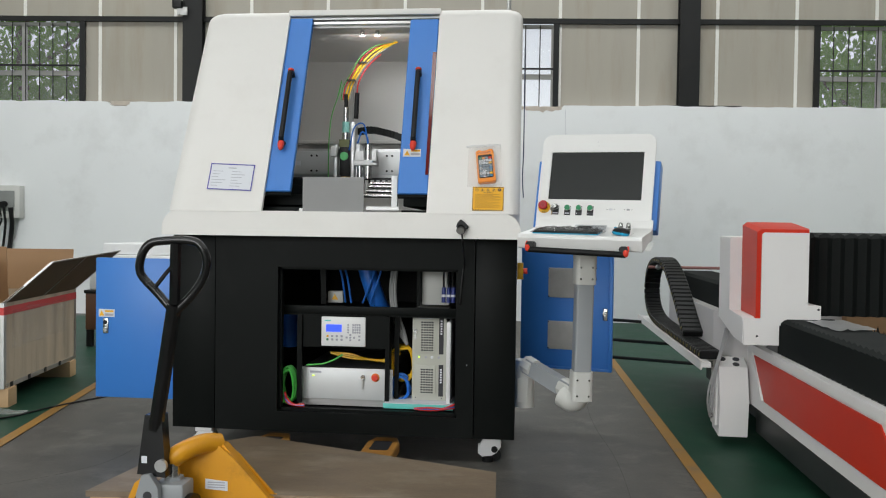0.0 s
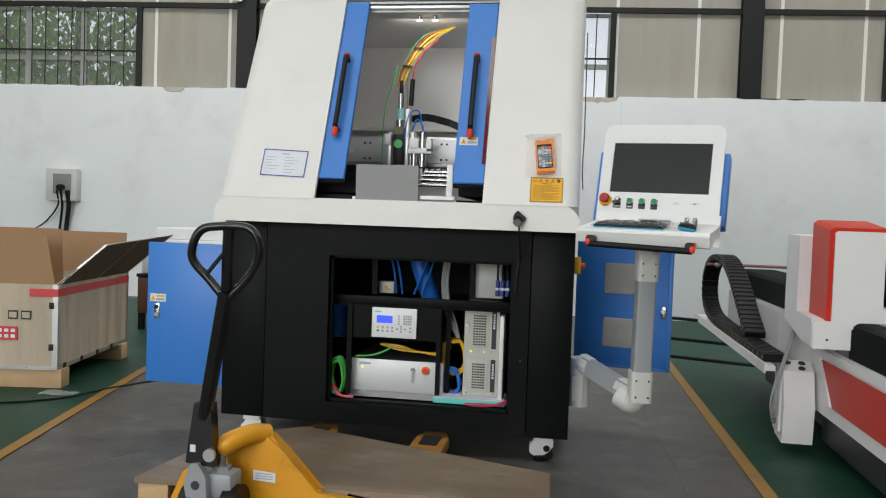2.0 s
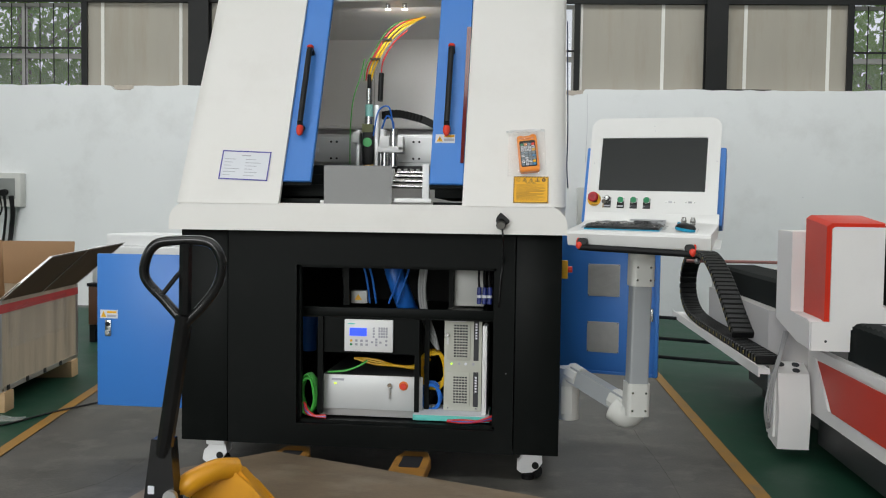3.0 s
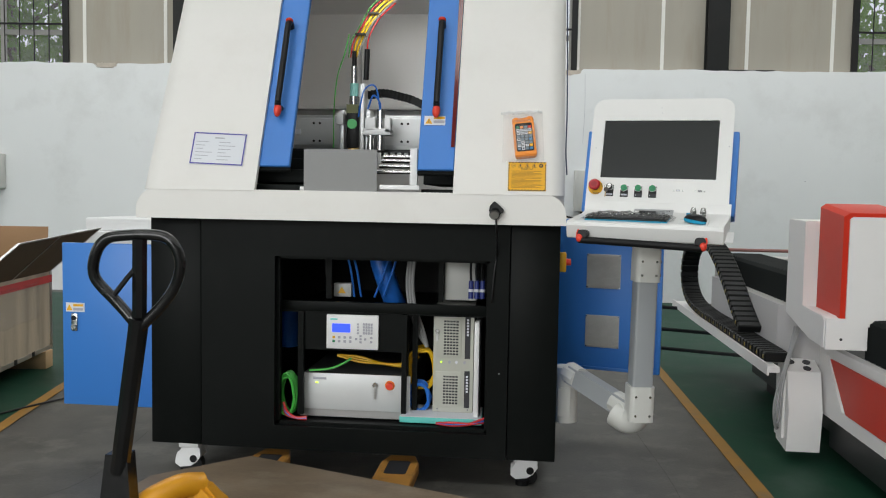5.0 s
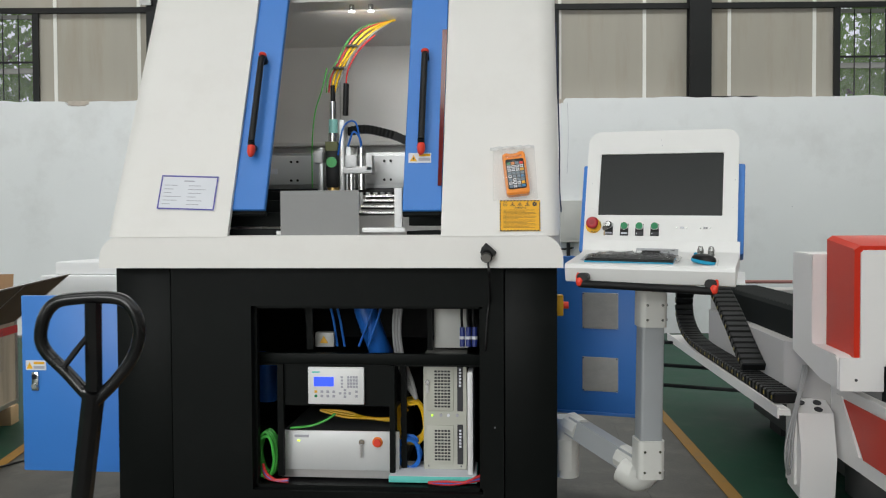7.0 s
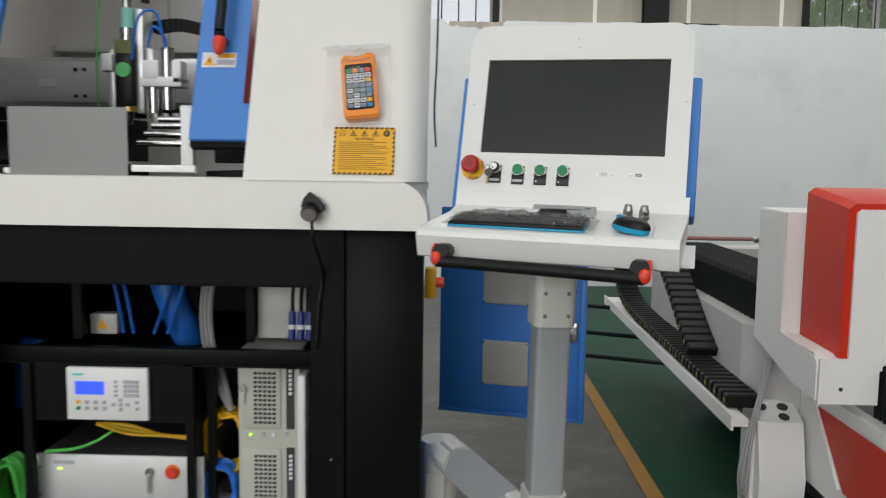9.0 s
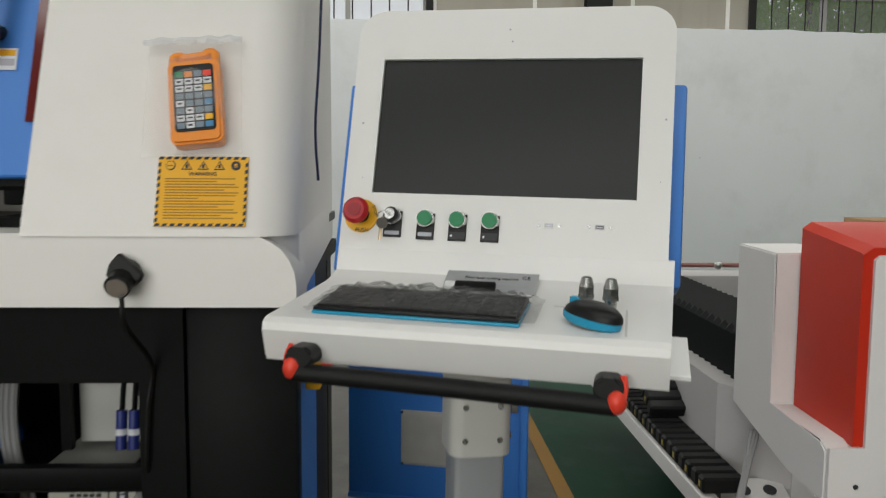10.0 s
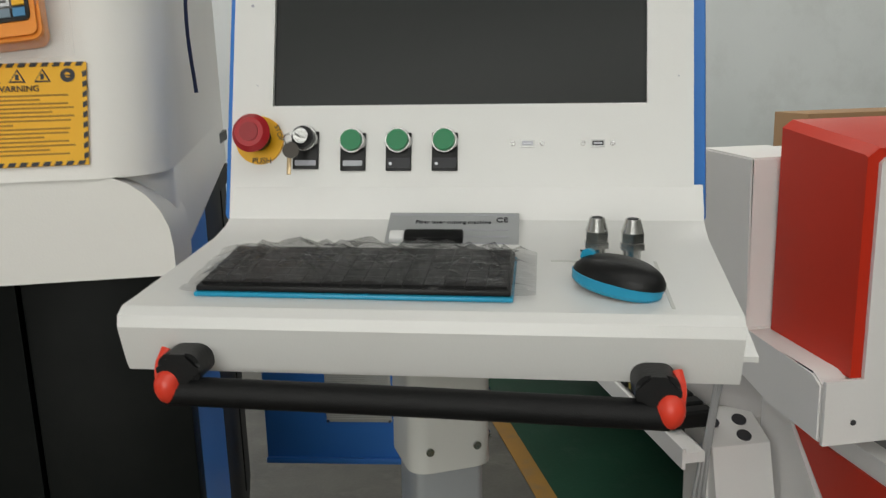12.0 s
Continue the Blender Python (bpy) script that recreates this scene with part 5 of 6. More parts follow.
for k in range(7):
    f = k / 6
    s, z = math.cos(f * 1.45), 0.013 + 0.023 * math.sin(f * math.pi / 2)
    rows.append([Vector((0.029 * s * math.cos(a), 0.05 * s * math.sin(a) - 0.006 * f, z)) for a in [2 * math.pi * i / 28 for i in range(28)]])
vs = loft(bm, rows, True)
bm.faces.new(vs[-1])
part("shell", bm, RUBBER, mouse, "black shell")
part("wheel", C((-0.003, 0.036, 0.027), (0.003, 0.036, 0.027), 0.008, 14), CYAN, mouse)
part("button_gap", B(-0.0006, 0.0006, 0.012, 0.046, 0.0295, 0.0315), INK, mouse)
for a, b in ((0.418, 0.128), (0.451, 0.124)):
    gl = thing("cable_gland", "nickel plated brass fitting standing on the tray", "fitting", CM @ pose(a, b, TS(b)), "fittings on the tray")
    bm = C((0, 0, 0), (0, 0, 0.014), 0.0085, 20)
    part("thread", bm, CHROME, gl)
    part("nut", C((0, 0, 0.014), (0, 0, 0.02), 0.0125, 6), CHROME, gl)
    part("nut", C((0, 0, 0.021), (0, 0, 0.03), 0.0115, 6), CHROME, gl)
    part("dome", C((0, 0, 0.03), (0, 0, 0.043), 0.0108, 20, r2=0.007), CHROME, gl)
    part("bore", C((0, 0, 0.0425), (0, 0, 0.0437), 0.005, 14), INK, gl)
np_ = thing("name_plate", "thin metal name plate leaning behind the keyboard", "name plate", CM @ pose(0.273, 0.177, TS(0.177) + 0.001, -62, 0, 0))
part("plate", B(-0.07, 0.07, 0, 0.0012, -0.03, 0.05), NAMEPLATE, np_)
part("edge_line", B(-0.067, 0.067, -0.0006, 0, 0.0455, 0.0465), INKGREY, np_)
lettering("words", "Fiber laser cutting machine", 0.0075, INK, np_, pose(0.0, -0.0006, 0.033) @ FACE)
lettering("mark", "CE", 0.011, INK, np_, pose(0.052, -0.0006, 0.037) @ FACE)
for i in range(3):
    part("print_line", B(-0.02, 0.06, -0.0006, 0, 0.02 - i * 0.011, 0.021 - i * 0.011), INKGREY, np_)
stick = solid("usb_stick", box(bmesh.new(), -0.03, 0.03, -0.008, 0.008, 0, 0.009, 0.003), RUBBER, "black memory stick lying on the name plate", "memory stick")
stick.matrix_world = CM @ pose(0.258, 0.155, TS(0.155) + 0.011, 28, 0, 2)
part("cap", B(-0.045, -0.03, -0.007, 0.007, 0.001, 0.008, 0.002), WHITEP, stick, "white cap")
rec = thing("mouse_recess", "shallow pressed recess in the tray under the mouse", "tray recess", CM, kind="structure")
bm = bmesh.new()
for pts in ([(0.375, 0.125), (0.462, 0.125), (0.462, 0.128), (0.375, 0.128)], [(0.472, 0.128), (0.475, 0.128), (0.475, 0.018), (0.472, 0.018)]):
    lo = [Vector((a, b, TS(b) - 0.0005)) for a, b in pts]
    loft(bm, [lo, [p + Vector((0, 0, 0.0012)) for p in lo]], True)
    bm.faces.new([bm.verts.new(p + Vector((0, 0, 0.0012))) for p in lo])
part("recess_edge", bm, GREYL, rec)

# ---- the long flat-bed machine ----
bedm = thing("flatbed_cutting_machine", "long flat-bed cutting machine with red stripe and black bellows", "machine", pose(0, 0.07, 0))
# far side beam with ledge for the cable chain
part("side_beam", slab(bmesh.new(), [(1.36, 6.09), (1.36, 4.64), (1.498, 4.442), (1.6, 4.442), (1.6, 6.09)], XY, 0.45, 0.7), GREYM, bedm, "grey side beam")
part("beam_skirt", slab(bmesh.new(), [(1.4, 4.58), (1.497, 4.443), (1.6, 4.443), (1.6, 4.58)], XY, 0.21, 0.449), GREYM, bedm, "grey skirt under the beam")
part("bed_end", B(1.42, 4.6, 6.1, 6.3, 0.3, 0.83, 0.01), GREYM, bedm, "grey end cover")
part("end_rod", T([(1.2, 6.09, 0.88), (4.6, 6.09, 0.88)], 0.011, 8, 1), mat("red_lead_pipe", (0.35, 0.16, 0.14), 0.5), bedm, "thin dull red rod")
for x in (1.27, 1.9):
    part("rod_knob", ball(bmesh.new(), (x, 6.08, 0.88), 0.02, seg=12), STEEL, bedm)
lg = part("chain_ledge", slab(bmesh.new(), [(1.222, 6.72), (1.36, 6.72), (1.36, 4.53), (1.28, 4.53), (1.28, 4.3), (1.232, 4.3)], XY, 0.425, 0.45), PINKW, bedm, "off-white chain ledge")
part("ledge_lip", slab(bmesh.new(), [(1.214, 6.72), (1.222, 6.72), (1.232, 4.298), (1.224, 4.298)], XY, 0.412, 0.462), PINKW, lg)
part("under_frame", box(B(1.53, 4.5, 1.0, 4.36, 0.08, 0.36, 0.004), 1.62, 4.4, 4.361, 6.0, 0.08, 0.36), mat("under_frame_paint", (0.026, 0.026, 0.027), 0.45, vary=0.2), bedm, "black under frame")
for y in (1.2, 3.4, 5.6):
    part("foot", B(1.66, 1.82, y, y + 0.2, 0.0, 0.08), DARKST, bedm)
# near apron with red stripe
part("apron", slab(bmesh.new(), [(0.9, 0.23), (4.44, 0.23), (4.44, 0.548), (0.9, 0.548)], YZ, 1.5, 1.54), PINKW, bedm, "off-white side apron")
part("apron_lip", slab(bmesh.new(), [(0.9, 0.512), (4.34, 0.512), (4.34, 0.551), (0.9, 0.551)], YZ, 1.492, 1.5), PINKW, bedm)
part("red_stripe", slab(bmesh.new(), [(2.5, 0.295), (4.09, 0.295), (4.29, 0.5), (2.75, 0.5)], YZ, 1.494, 1.5), REDP, bedm, "red stripe panel")
part("stripe_edge", slab(bmesh.new(), [(4.12, 0.295), (4.14, 0.29), (4.36, 0.511), (4.31, 0.511)], YZ, 1.49, 1.5), PINKW, bedm, "white edge strip")
# bellows along the rails


def bellows(name, n, p0, step, shape, label):
    """Folded cover: n pleats from p0 by step, each a raised ridge over the outline shape(k) -> list of places."""
    bm = bmesh.new()
    loft(bm, [[Vector(p0) + Vector(step) * k + Vector(q) for q in shape(k)] for k in range(n + 1)])
    return part(name, bm, BELLOW, bedm, label, sharp=10)


pl = lambda k: 0.012 if k % 2 else 0.0
bellows("bellows", 110, (1.54, 1.0, 0.55), (0, 0.0275, 0), lambda k: [(-0.005 + pl(k), 0, 0), (-0.005 + pl(k), 0, 0.16 - pl(k)), (0.02, 0, 0.175 - pl(k)), (0.26, 0, 0.175 - pl(k)), (0.27, 0, 0)], "black folded bellows along the rail")
bellows("bellows", 60, (1.42, 4.42, 0.69), (0, 0.0275, 0), lambda k: [(pl(k), 0, 0), (pl(k), 0, 0.15 - pl(k)), (0.02, 0, 0.17 - pl(k)), (0.24, 0, 0.17 - pl(k)), (0.25, 0, 0)], "black folded bellows along the rail")
bellows("gantry_bellows", 90, (1.7, 4.22, 0.72), (0.032, 0, 0), lambda k: [(0, pl(k) * 2.6, 0), (0, pl(k) * 2.6, 0.405 - pl(k) * 0.5), (0, 0.035, 0.43 - pl(k) * 1.3), (0, 0.2, 0.43 - pl(k) * 1.3)], "black upright gantry bellows")
bm = bmesh.new()
for k in range(30):
    y0 = 1.1 + 0.1 * k
    for i in range(40):
        x0 = 1.8 + 0.055 * i
        vs = [bm.verts.new(p) for p in ((x0, y0, 0.6), (x0 + 0.055, y0, 0.6), (x0 + 0.0275, y0, 0.7))]
        bm.faces.new(vs)
    box(bm, 1.8, 4.0, y0 - 0.002, y0 + 0.002, 0.5, 0.6)
tagged(part("support_slats", bm, DARKST, bedm, "dark saw-toothed support slats"), kind="stuff")
part("bed_rail", B(1.76, 1.8, 1.0, 4.2, 0.62, 0.7, 0.004), STEEL, bedm)
for y in (2.6, 3.2, 3.8):
    part("rail_bolt", C((1.78, y, 0.7), (1.78, y, 0.716), 0.014, 12), STEEL, bedm)
# gantry end cover: grey-white body, red corner shell, white front
bm = slab(bmesh.new(), [(4.022, 0.592), (4.2, 0.605), (4.54, 0.675), (4.54, 1.124), (4.31, 1.12), (4.306, 0.735), (4.05, 0.728), (4.022, 0.71)], YZ, 1.366, 1.535)
bmesh.ops.bevel(bm, geom=list(bm.edges), offset=0.004, segments=2, affect="EDGES")
end = part("gantry_end", bm, PINKW, bedm, "off-white gantry end cover")
part("gantry_core", B(1.5355, 1.66, 4.036, 4.54, 0.69, 1.12, 0.003), PINKW, end)
front = [(1.424, 0.722), (1.67, 0.722), (1.67, 1.166), (1.446, 1.166), (1.424, 1.15)]
bm = bmesh.new()
vs = loft(bm, [[Vector((a, y, b + (rise if b > 1 else 0))) for a, b in front] for y, rise in ((4.018, -0.004), (4.026, 0.0), (4.296, 0.034))], True)
bm.faces.new(vs[0])
bm.faces.new(vs[-1])
part("red_shell", bm, REDP, end, "red painted corner shell")
part("front_cover", slab(bmesh.new(), [(1.368, 0.591), (1.535, 0.591), (1.535, 0.69), (1.73, 0.69), (1.73, 0.79), (1.668, 0.79), (1.668, 1.146), (1.458, 1.146), (1.446, 1.136), (1.446, 0.722), (1.368, 0.722)], XZ, 4.008, 4.017), PINKW, end, "white front cover plate")
part("side_step", B(1.672, 1.73, 4.02, 4.2, 0.69, 0.79, 0.003), PINKW, end)
for a, b in ((1.43, 0.635), (1.718, 0.772), (1.718, 0.71)):
    part("bolt_hole", C((a, 4.012, b), (a, 4.0065, b), 0.006, 10), INK, end)
# hanging cable box
jb = part("cable_box", slab(bmesh.new(), [(4.345, 0.05), (4.5, 0.07), (4.52, 0.455), (4.46, 0.46), (4.37, 0.42), (4.325, 0.24)], YZ, 1.335, 1.485), PINKW, bedm, "white sheet cable box with three round holes")
for x, y, z in ((1.368, 4.44, 0.4525), (1.44, 4.44, 0.4525), (1.43, 4.395, 0.4315)):
    nrm = Vector((0, -0.045, 0.11)).normalized()
    c = Vector((x, y, z))
    part("cable_hole", C(c - nrm * 0.004, c + nrm * 0.002, 0.018, 18), INK, jb)
part("box_side", B(1.322, 1.335, 4.38, 4.49, 0.1, 0.4, 0.002), PINKW, jb)
for i in range(3):
    tubep = [(1.385 + 0.01 * i, 4.52, 0.62), (1.35 + 0.005 * i, 4.48, 0.5), (1.295 + 0.01 * i, 4.43, 0.36), (1.275 + 0.012 * i, 4.42, 0.25 - 0.03 * i), (1.295, 4.45, 0.15 + 0.02 * i), (1.325, 4.5, 0.14)]
    solid("grey_cable", T(tubep, 0.0055, 7), WIREGREY, "thin grey cable hanging beside the cable box", "cable")
# cable chain on the ledge
links = thing("cable_chain", "black plastic cable chain looping over the ledge", "cable chain", group="")
pts = [(4.45, 0.475), (5.0, 0.475), (5.5, 0.475), (6.0, 0.476), (6.35, 0.5), (6.56, 0.57), (6.64, 0.68), (6.58, 0.81), (6.4, 0.9), (6.12, 0.935), (5.86, 0.92), (5.62, 0.85), (5.36, 0.73), (5.14, 0.61), (4.98, 0.53)]
line = smooth_line([Vector((0, a, b)) for a, b in pts], 60)
acc, LM, odd = 0.0, None, False
for a, b in zip(line, line[1:]):
    acc += (b - a).length
    if acc < 0.047:
        continue
    acc = 0.0
    d = (b - a).normalized()
    ang = math.degrees(math.atan2(d.z, d.y))
    xx = 1.302
    ln = part("link", B(-0.06, 0.06, -0.0235, 0.0195, -0.022, 0.022, 0.006, 1), CHAIN, links, "", pose(xx, b.y, b.z, ang, 0, 0)) if LM is None else None
    if ln is None:
        ln = new("link", LM)
        ln.matrix_basis = pose(xx, b.y, b.z, ang, 0, 0)
        ln.parent = links
    LM = ln.data
    odd = not odd
    if odd:
        part("pin", B(-0.0622, -0.059, -0.005, 0.005, -0.008, 0.008), mat("yellow_pin", (0.3, 0.23, 0.04), 0.5), ln)
film = bmesh.new()
loft(film, [[Vector((1.45 + 0.04 * i, 5.0 + 0.05 * j, 0.82 + 0.012 * noise.noise((i * 0.8, j * 0.8, 3)))) for i in range(6)] for j in range(12)])
solid("plastic_film", film, FILM, "crumpled clear film lying on the bellows", "film")
film = bmesh.new()
loft(film, [[Vector((1.61 + 0.028 * i, 3.55 + 0.05 * j + 0.01 * i, 0.732 + 0.008 * noise.noise((i * 0.8, j * 0.8, 9)))) for i in range(8)] for j in range(9)])
solid("plastic_film", film, mat("milky_film", (0.5, 0.5, 0.5), 0.3, alpha=0.6), "crumpled milky film lying on the near bellows", "film")

# ---- pallet, pallet truck ----
pal = thing("wooden_pallet", "worn board pallet on pine blocks under the truck", "pallet", pose(-1.33, 2.815, 0))
bw = [(0, 0), (1.53, 0.12), (1.518, 0.468), (0.36, 0.88), (0.07, 0.6)]
bm = slab(bmesh.new(), bw, XY, 0.118, 0.14)
part("deck_board", bm, BOARD, pal, "worn plywood deck board")
for a, b in ((0.01, 0.012), (1.4, 0.14), (0.7, 0.07), (1.38, 0.38), (0.12, 0.5)):
    part("block", B(a, a + 0.12, b, b + 0.1, 0.02, 0.118, 0.003), PINE, pal, "pine block")
part("bottom_board", B(0.0, 1.5, 0.13, 0.23, 0.0, 0.02, 0.002), PINE, pal)

truck = thing("pallet_truck", "yellow hand pallet truck with a black steering handle", "pallet truck", pose(-0.66, 2.72, 0))
for fx in (-0.275, 0.275):
    bm = slab(bmesh.new(), [(fx - 0.08, 0.15), (fx + 0.08, 0.15), (fx + 0.08, 1.13), (fx + 0.055, 1.22), (fx - 0.055, 1.22), (fx - 0.08, 1.13)], XY, 0.045, 0.095)
    bmesh.ops.bevel(bm, geom=list(bm.edges), offset=0.006, segments=1, affect="EDGES")
    fk = part("fork", bm, FORK, truck, "worn yellow fork")
    part("fork_slot", slab(bmesh.new(), rounded(fx - 0.045, fx + 0.045, 0.98, 1.14, 0.012, 3), XY, 0.0952, 0.0962), INK, fk)
    part("roller", C((fx - 0.04, 1.06, 0.037), (fx + 0.04, 1.06, 0.037), 0.037, 18), RUBBER, fk)
# the arched head that ties the forks to the pump
bm = bmesh.new()
outl = [(-0.36, 0.1), (-0.35, 0.18), (-0.32, 0.27), (-0.27, 0.335), (-0.2, 0.352), (-0.15, 0.34), (-0.1, 0.285), (0.03, 0.13), (0.36, 0.1), (0.36, 0.045), (-0.36, 0.045)]
slab(bm, outl, XZ, 0.1, 0.17)
bmesh.ops.bevel(bm, geom=list(bm.edges), offset=0.012, segments=2, affect="EDGES")
hd = part("fork_head", bm, TRUCK, truck, "yellow arched fork head")
bm = T([(-0.295, 0.02, 0.3), (-0.26, 0.03, 0.325), (-0.21, 0.09, 0.34), (-0.17, 0.14, 0.33)], 0.036, 12, 5)
part("head_nose", bm, TRUCK, hd)
part("data_label", slab(bmesh.new(), [(-0.205, 0.17), (-0.12, 0.165), (-0.12, 0.2), (-0.205, 0.207)], XZ, 0.0965, 0.0985), PAPER, hd, "white data label")
for i in range(3):
    part("print_line", B(-0.195, -0.13, 0.0955, 0.0965, 0.175 + i * 0.009, 0.179 + i * 0.009), INKGREY, hd)
pump = part("pump", C((-0.29, 0.02, 0.07), (-0.29, 0.02, 0.22), 0.05, 20), GREYP, truck, "grey hydraulic pump")
part("piston", C((-0.29, 0.02, 0.22), (-0.29, 0.02, 0.3), 0.02, 16), CHROME, pump)
part("piston_collar", C((-0.29, 0.02, 0.215), (-0.29, 0.02, 0.237), 0.034, 6), GREYP, pump)
part("nose_cap", C((-0.29, 0.02, 0.288), (-0.29, 0.02, 0.316), 0.031, 20), TRUCK, pump, "yellow cap on the piston")
part("casting_lug", slab(bmesh.new(), [(-0.375, 0.12), (-0.305, 0.12), (-0.31, 0.22), (-0.34, 0.265), (-0.37, 0.26), (-0.39, 0.19)], XZ, -0.07, -0.042), GREYP, pump)
part("lug_hole", C((-0.347, -0.072, 0.19), (-0.347, -0.069, 0.19), 0.016, 16), INK, pump)
part("side_leg", slab(bmesh.new(), [(-0.43, 0.21), (-0.405, 0.23), (-0.41, 0.16), (-0.47, 0.06), (-0.5, 0.05)], XZ, 0.0, 0.03), TRUCK, truck, "yellow link leg")
part("pump_block", B(-0.345, -0.23, -0.04, 0.06, 0.14, 0.225, 0.012), GREYP, pump)
part("pump_rod", C((-0.37, -0.02, 0.2), (-0.37, -0.02, 0.29), 0.018, 12), GREYP, pump)
for k in (-1, 1):
    part("steer_wheel", C((-0.31 + k * 0.05, 0.0, 0.09), (-0.31 + k * 0.1, 0.0, 0.09), 0.09, 24), RUBBER, pump)
part("yoke", slab(bmesh.new(), [(-0.395, 0.26), (-0.29, 0.25), (-0.306, 0.47), (-0.368, 0.47)], XZ, -0.05, 0.0), GLOSSBLACK, truck, "black handle yoke")
part("yoke_bolt", C((-0.303, -0.05, 0.295), (-0.303, -0.064, 0.295), 0.022, 18), STEEL, truck)
part("yoke_label", B(-0.378, -0.358, -0.052, -0.05, 0.3, 0.325), PAPER, truck)
hb = (-0.337, -0.03, 0.42)
hm = Vector((-0.215, -0.15, 0.875))
part("handle_shaft", T([hb, hm], 0.026, 10, 1), GLOSSBLACK, truck, "black handle shaft")
bm = T([hm + Vector((0.0, 0, -0.03)), hm + Vector((-0.06, 0, 0.035)), hm + Vector((-0.115, -0.01, 0.1)), hm + Vector((-0.108, -0.02, 0.16)), hm + Vector((-0.08, -0.02, 0.2)), hm + Vector((-0.03, -0.02, 0.212)), hm + Vector((0.06, -0.02, 0.214)), hm + Vector((0.1, -0.02, 0.195)), hm + Vector((0.118, -0.015, 0.145)), hm + Vector((0.1, -0.005, 0.085)), hm + Vector((0.06, 0, 0.03)), hm + Vector((0.0, 0, -0.03))], 0.0145, 12, 5)
part("handle_loop", bm, GLOSSBLACK, truck, "black loop grip")
part("handle_stem", T([hm, hm + Vector((0.012, -0.02, 0.205))], 0.019, 8, 1), GLOSSBLACK, truck)
part("release_lever", T([hm + Vector((0.0, -0.015, 0.13)), hm + Vector((-0.02, -0.03, 0.1)), hm + Vector((-0.05, -0.035, 0.06))], 0.007, 8, 4), RUBBER, truck, "black release lever")

# ---- plywood crate on pine runners, cardboard flaps up ----
crate = thing("wooden_crate", "plywood crate with steel edges, red tape and open flaps", "crate", pose(-2.89, 4.6, 0, 0, 0, 11))
CW, CD, Z0, Z1 = 1.35, 1.2, 0.12, 0.65
part("side_panel", B(-0.012, 0, 0, CD, Z0, Z1), PLY, crate, "plywood side")
part("front_panel", B(-CW, -0.012, 0, 0.012, Z0, Z1), PLY, crate, "plywood front")
part("back_panel", B(-CW, -0.012, CD - 0.012, CD, Z0, Z1), PLY, crate)
part("far_panel", B(-CW, -CW + 0.012, 0.012, CD - 0.012, Z0, Z1), PLY, crate)
part("bottom", B(-CW + 0.012, -0.012, 0.012, CD - 0.012, Z0, Z0 + 0.02), PLY, crate)
for a, y0, y1 in ((0, -0.003, 0.03), (0, CD - 0.03, CD + 0.003)):
    part("edge_strip", B(-0.004, 0.004, y0, y1, Z0, Z1), STEEL, crate, "steel edge strip")
part("edge_strip", B(-0.03, 0.003, -0.004, -0.0005, Z0, Z1), STEEL, crate)
part("edge_strip", B(-0.003, 0.004, 0.03, CD - 0.03, Z0 - 0.002, Z0 + 0.025), STEEL, crate)
part("edge_strip", B(-CW, -0.03, -0.004, -0.0005, Z0 - 0.002, Z0 + 0.022), STEEL, crate)
for i in range(4):
    part("clip", B(0.004, 0.008, 0.08 + 0.26 * i, 0.12 + 0.26 * i, Z0, Z0 + 0.03, 0.002), DARKST, crate)
for zz in (0.24, 0.5):
    part("clip", B(-0.05, -0.02, -0.008, -0.004, zz, zz + 0.04, 0.002), DARKST, crate)
part("red_tape", B(0.004, 0.006, -0.004, CD, 0.575, 0.625), WIRER, crate, "red tape")
part("red_tape", B(-0.17, 0.004, -0.007, -0.0055, 0.575, 0.622), WIRER, crate, "red tape")
part("red_sticker", B(-0.42, -0.24, -0.007, -0.0045, 0.3, 0.385), WIRER, crate, "red shipping sticker")
for j in range(2):
    for i in range(3):
        part("sticker_print", B(-0.36 + 0.04 * i, -0.335 + 0.04 * i, -0.0085, -0.007, 0.315 + 0.035 * j, 0.335 + 0.035 * j), PAPER, crate)
for i in range(2):
    part("stencil", B(-0.3 + 0.08 * i, -0.24 + 0.08 * i, -0.006, -0.0045, 0.43, 0.485), INK, crate)
    part("stencil_centre", B(-0.293 + 0.08 * i, -0.247 + 0.08 * i, -0.0075, -0.006, 0.44, 0.475), PLY, crate)
for y0 in (0.02, CD - 0.16):
    part("runner", B(-CW, 0.02, y0, y0 + 0.12, 0.0, Z0 - 0.002, 0.004), PINE, crate, "pine runner")
bm = slab(bmesh.new(), [(-0.002, 0), (CD * 0.98, 0), (CD * 1.15, 0.36), (0.14, 0.31)], lambda a, b, d: Vector((0.0 + b * 0.75 + d, a, Z1 + b * 0.8)), -0.006, 0.006)
fl = part("side_flap", bm, CARDD, crate, "dark brown board flap folded outward")
bm = bmesh.new()
for q in ([(0.14, 0.302), (CD * 1.15, 0.352), (CD * 1.15, 0.364), (0.14, 0.314)], [(0.0, 0.0), (0.02, 0.0), (0.158, 0.312), (0.138, 0.312)], [(0.58, 0), (0.6, 0), (0.71, 0.34), (0.69, 0.34)], [(CD * 0.98 - 0.02, 0), (CD * 0.98, 0), (CD * 1.15, 0.362), (CD * 1.15 - 0.02, 0.362)]):
    slab(bm, q, lambda a, b, d: Vector((0.0 + b * 0.75 + d, a, Z1 + b * 0.8)), -0.008, 0.009)
part("flap_edge", bm, STEEL, fl, "steel edge of the flap")
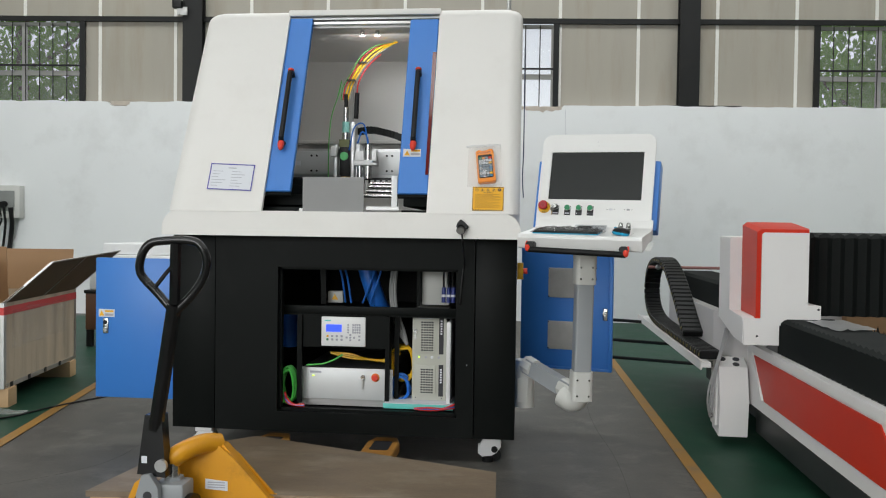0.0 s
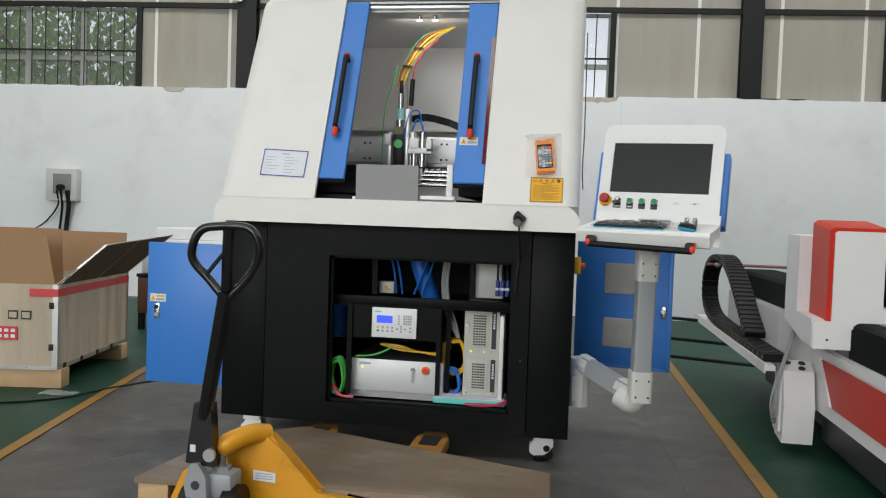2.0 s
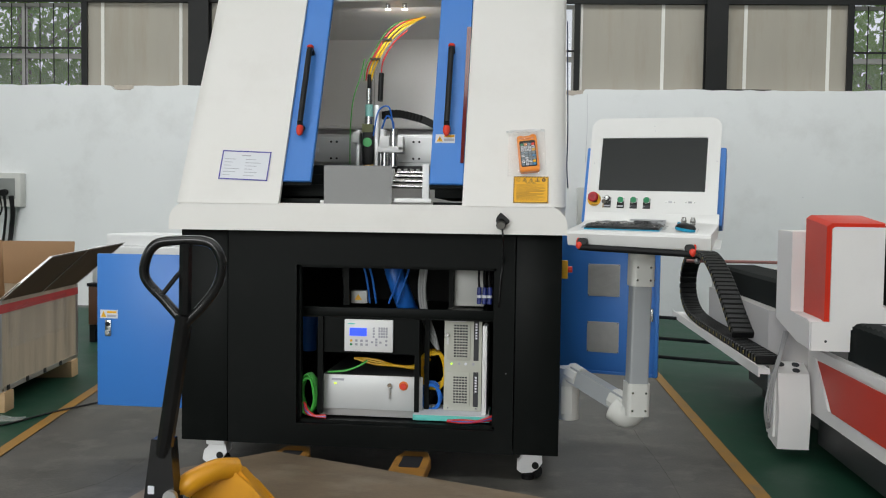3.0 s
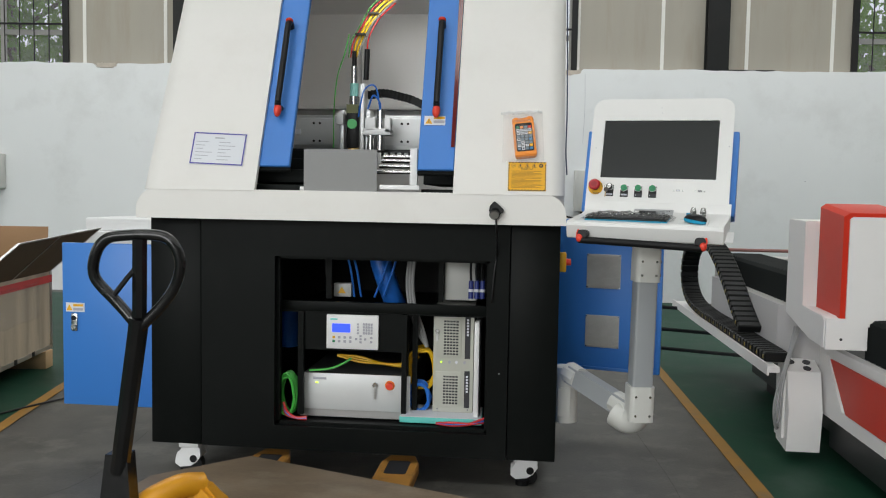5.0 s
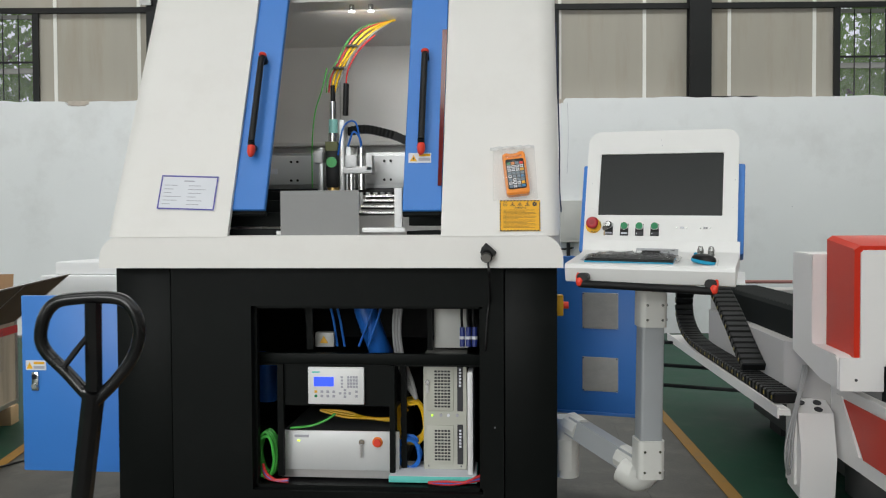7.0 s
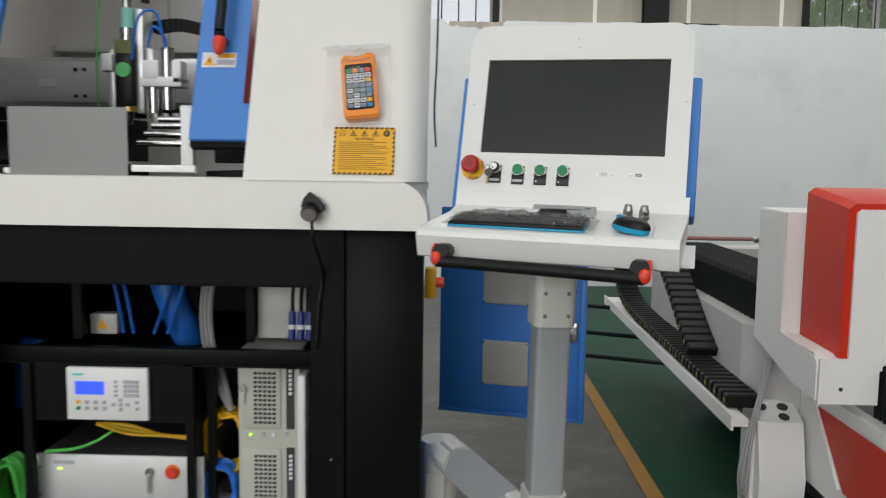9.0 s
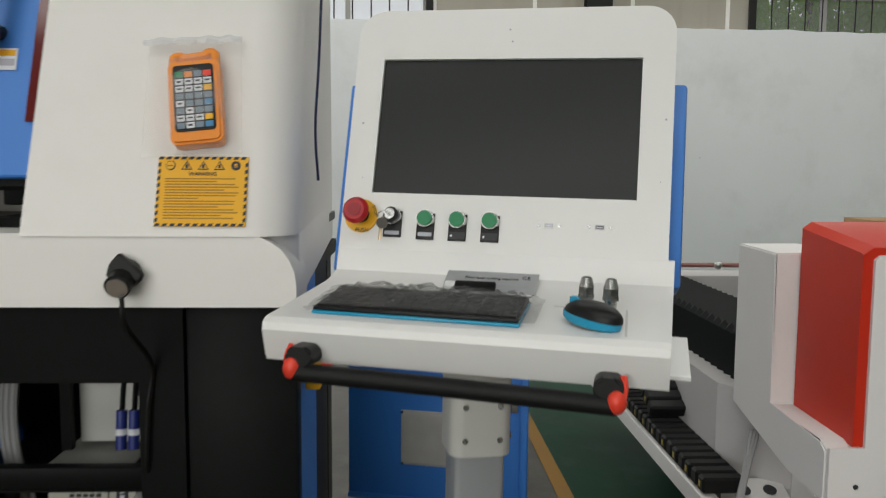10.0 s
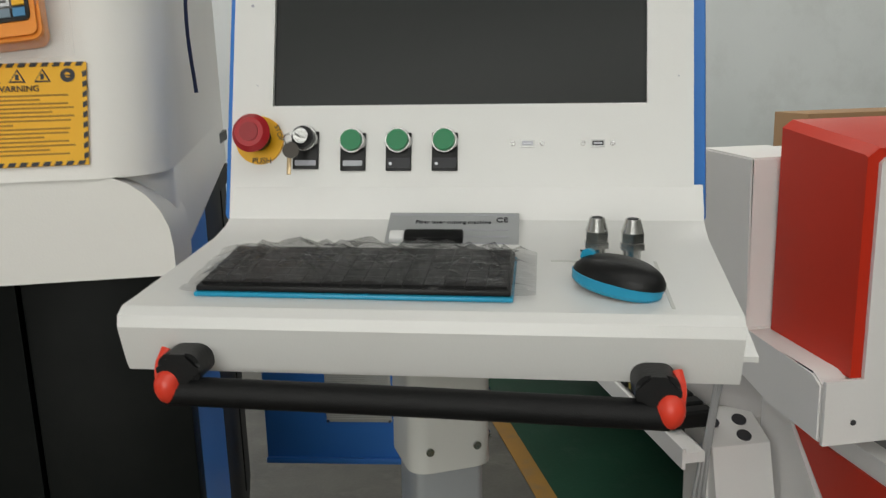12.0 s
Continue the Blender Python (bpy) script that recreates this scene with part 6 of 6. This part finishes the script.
part("front_flap", slab(bmesh.new(), [(-CW, 0), (-0.02, 0), (-0.07, 0.3), (-CW + 0.1, 0.3)], lambda a, b, d: Vector((a, -0.05 * b + d, Z1 + b)), 0, 0.006), CARD, crate, "brown cardboard flap")
part("back_flap", slab(bmesh.new(), [(-CW, 0), (-0.02, 0), (-0.03, 0.3), (-CW, 0.3)], lambda a, b, d: Vector((a, CD - 0.02 + 0.2 * b + d, Z1 + b)), 0, 0.006), CARD, crate, "brown cardboard flap")
part("inner_flap", slab(bmesh.new(), [(-0.1, 0), (-0.62, 0), (-0.62, 0.36), (-0.1, 0.36)], lambda a, b, d: Vector((a, 0.3 - 0.1 * b + d, Z1 + b - 0.02)), 0, 0.006), CARD, crate, "brown cardboard flap")
film = bmesh.new()
loft(film, [[Vector((0.008 + 0.006 * noise.noise((i * 0.7, j * 0.9, 5)), 0.1 + 0.08 * i, 0.36 + 0.03 * j + 0.02 * noise.noise((i * 0.5, j, 2)))) for i in range(12)] for j in range(9)])
fo = solid("plastic_film", film, FILM, "crumpled clear film taped to the plywood crate", "film", m=pose(-2.89, 4.6, 0, 0, 0, 11))
film = bmesh.new()
loft(film, [[Vector((-2.9 + 0.03 * i + 0.01 * noise.noise((i, j, 0)), 4.42 + 0.02 * j, 0.008 + 0.03 * abs(noise.noise((i * 0.9, j * 0.9, 8))))) for i in range(9)] for j in range(6)])
solid("plastic_film", film, mat("milky_scrap", (0.55, 0.58, 0.56), 0.25, alpha=0.4), "scrap of clear film lying on the green floor", "film")
solid("floor_cable", T([(-2.35, 5.2, 0.009), (-2.5, 4.9, 0.009), (-2.62, 4.62, 0.009), (-2.68, 4.4, 0.009), (-2.78, 4.28, 0.009), (-3.0, 4.15, 0.009), (-3.6, 4.1, 0.009)], 0.006, 7), RUBBER, "black cable lying on the green floor", "cable")

# ---- wrapped bench behind the crate, wall fittings ----
bench = thing("wrapped_bench", "white wrapped slab on a low brown cabinet", "bench", pose(-3.75, 7.1, 0))
part("cabinet", B(-0.05, 1.3, 0, 0.9, 0.16, 0.5, 0.005), mat("red_brown_board", (0.16, 0.065, 0.03), 0.5, vary=0.1), bench, "red-brown cabinet")
part("frame", B(-0.06, 1.31, -0.01, 0.91, 0.5, 0.53, 0.003), DARKST, bench)
for a in (-0.04, 1.24):
    part("leg", B(a, a + 0.05, 0, 0.05, 0, 0.16), DARKST, bench)
part("wrapped_slab", B(-0.03, 1.28, 0.02, 0.88, 0.53, 0.86, 0.02), WHITEP, bench, "white wrapped block")
bm = B(0.06, 1.2, 0.1, 0.8, 0.86, 0.97, 0.02)
part("foam_sheet", bm, WHITEP, bench, "white foam sheet")
sk = thing("socket_box", "grey wall socket box with a black plug", "socket box", NORTH @ pose(-6.58, WALL_Y, 1.21) @ Matrix.Scale(1.45, 4, (1, 0, 0)) @ Matrix.Scale(1.12, 4, (0, 0, 1)))
part("case", B(0, 0.285, -0.12, 0, 0, 0.37, 0.006), GREYL, sk)
part("window_hood", B(0.07, 0.24, -0.128, -0.12, 0.08, 0.31, 0.003), mat("dim_socket", (0.2, 0.21, 0.2), 0.4), sk)
part("plug", C((0.15, -0.12, 0.16), (0.15, -0.17, 0.15), 0.035, 14), RUBBER, sk)
for k, (dx, rr) in enumerate(((0.0, 0.012), (0.06, 0.022), (-0.04, 0.008))):
    part("cable", T([(0.15 + dx, -0.14, 0.12), (0.15 + dx, -0.1, -0.05), (0.12 + dx - 0.1 * (k == 2), -0.06, -0.25), (0.1 + dx - 0.3 * (k == 2), -0.06, -0.5), (0.12 + dx, -0.06, -0.9)], rr, 7), RUBBER, sk, "black cable")
part("cover_screw", C((0.02, -0.12, 0.02), (0.02, -0.124, 0.02), 0.008, 8), STEEL, sk)
for i, zz in enumerate((0.12, 0.26, 0.42)):
    part("rear_bar", T([(0.95, 6.6 + 0.02 * i, zz), (1.5, 6.4, zz), (1.9, 6.28, zz)], 0.013, 7, 4), RUBBER, bedm, "black cable run behind the bed")
wb = thing("wall_box", "closed grey distribution box on the white wall", "distribution box", NORTH @ pose(0.62, WALL_Y, 1.06) @ Matrix.Scale(1.3, 4, (0, 0, 1)))
part("case", B(0, 0.3, -0.13, 0, 0, 0.365, 0.006), GREYL, wb)
part("lid", B(0.035, 0.27, -0.136, -0.13, 0.03, 0.335, 0.004), GREYL, wb, "raised lid")
part("cable", T([(-0.25, -0.03, 0.0), (-0.1, -0.05, -0.045), (0.05, -0.06, -0.06), (0.16, -0.06, -0.05)], 0.008, 7), RUBBER, wb, "black cable")
part("conduit", C((0.1, -0.06, 0), (0.1, -0.06, -0.4), 0.022, 10), RUBBER, wb)
cb = thing("cardboard_box", "brown cardboard box stacked beyond the flat-bed machine", "box", pose(2.6, 6.35, 0))
part("carton", B(0, 0.9, -0.27, 0.0, 0.0, 1.1, 0.004), CARD, cb)
spot = thing("flood_lamp", "small dark flood lamp clamped to the column", "lamp", NORTH @ pose(-4.2, SY - 0.14, 3.9))
part("housing", B(-0.06, 0.06, -0.1, 0.0, 0, 0.1, 0.01), RUBBER, spot)
part("bracket", B(-0.01, 0.12, -0.05, -0.03, -0.08, 0.02), STEEL, spot)
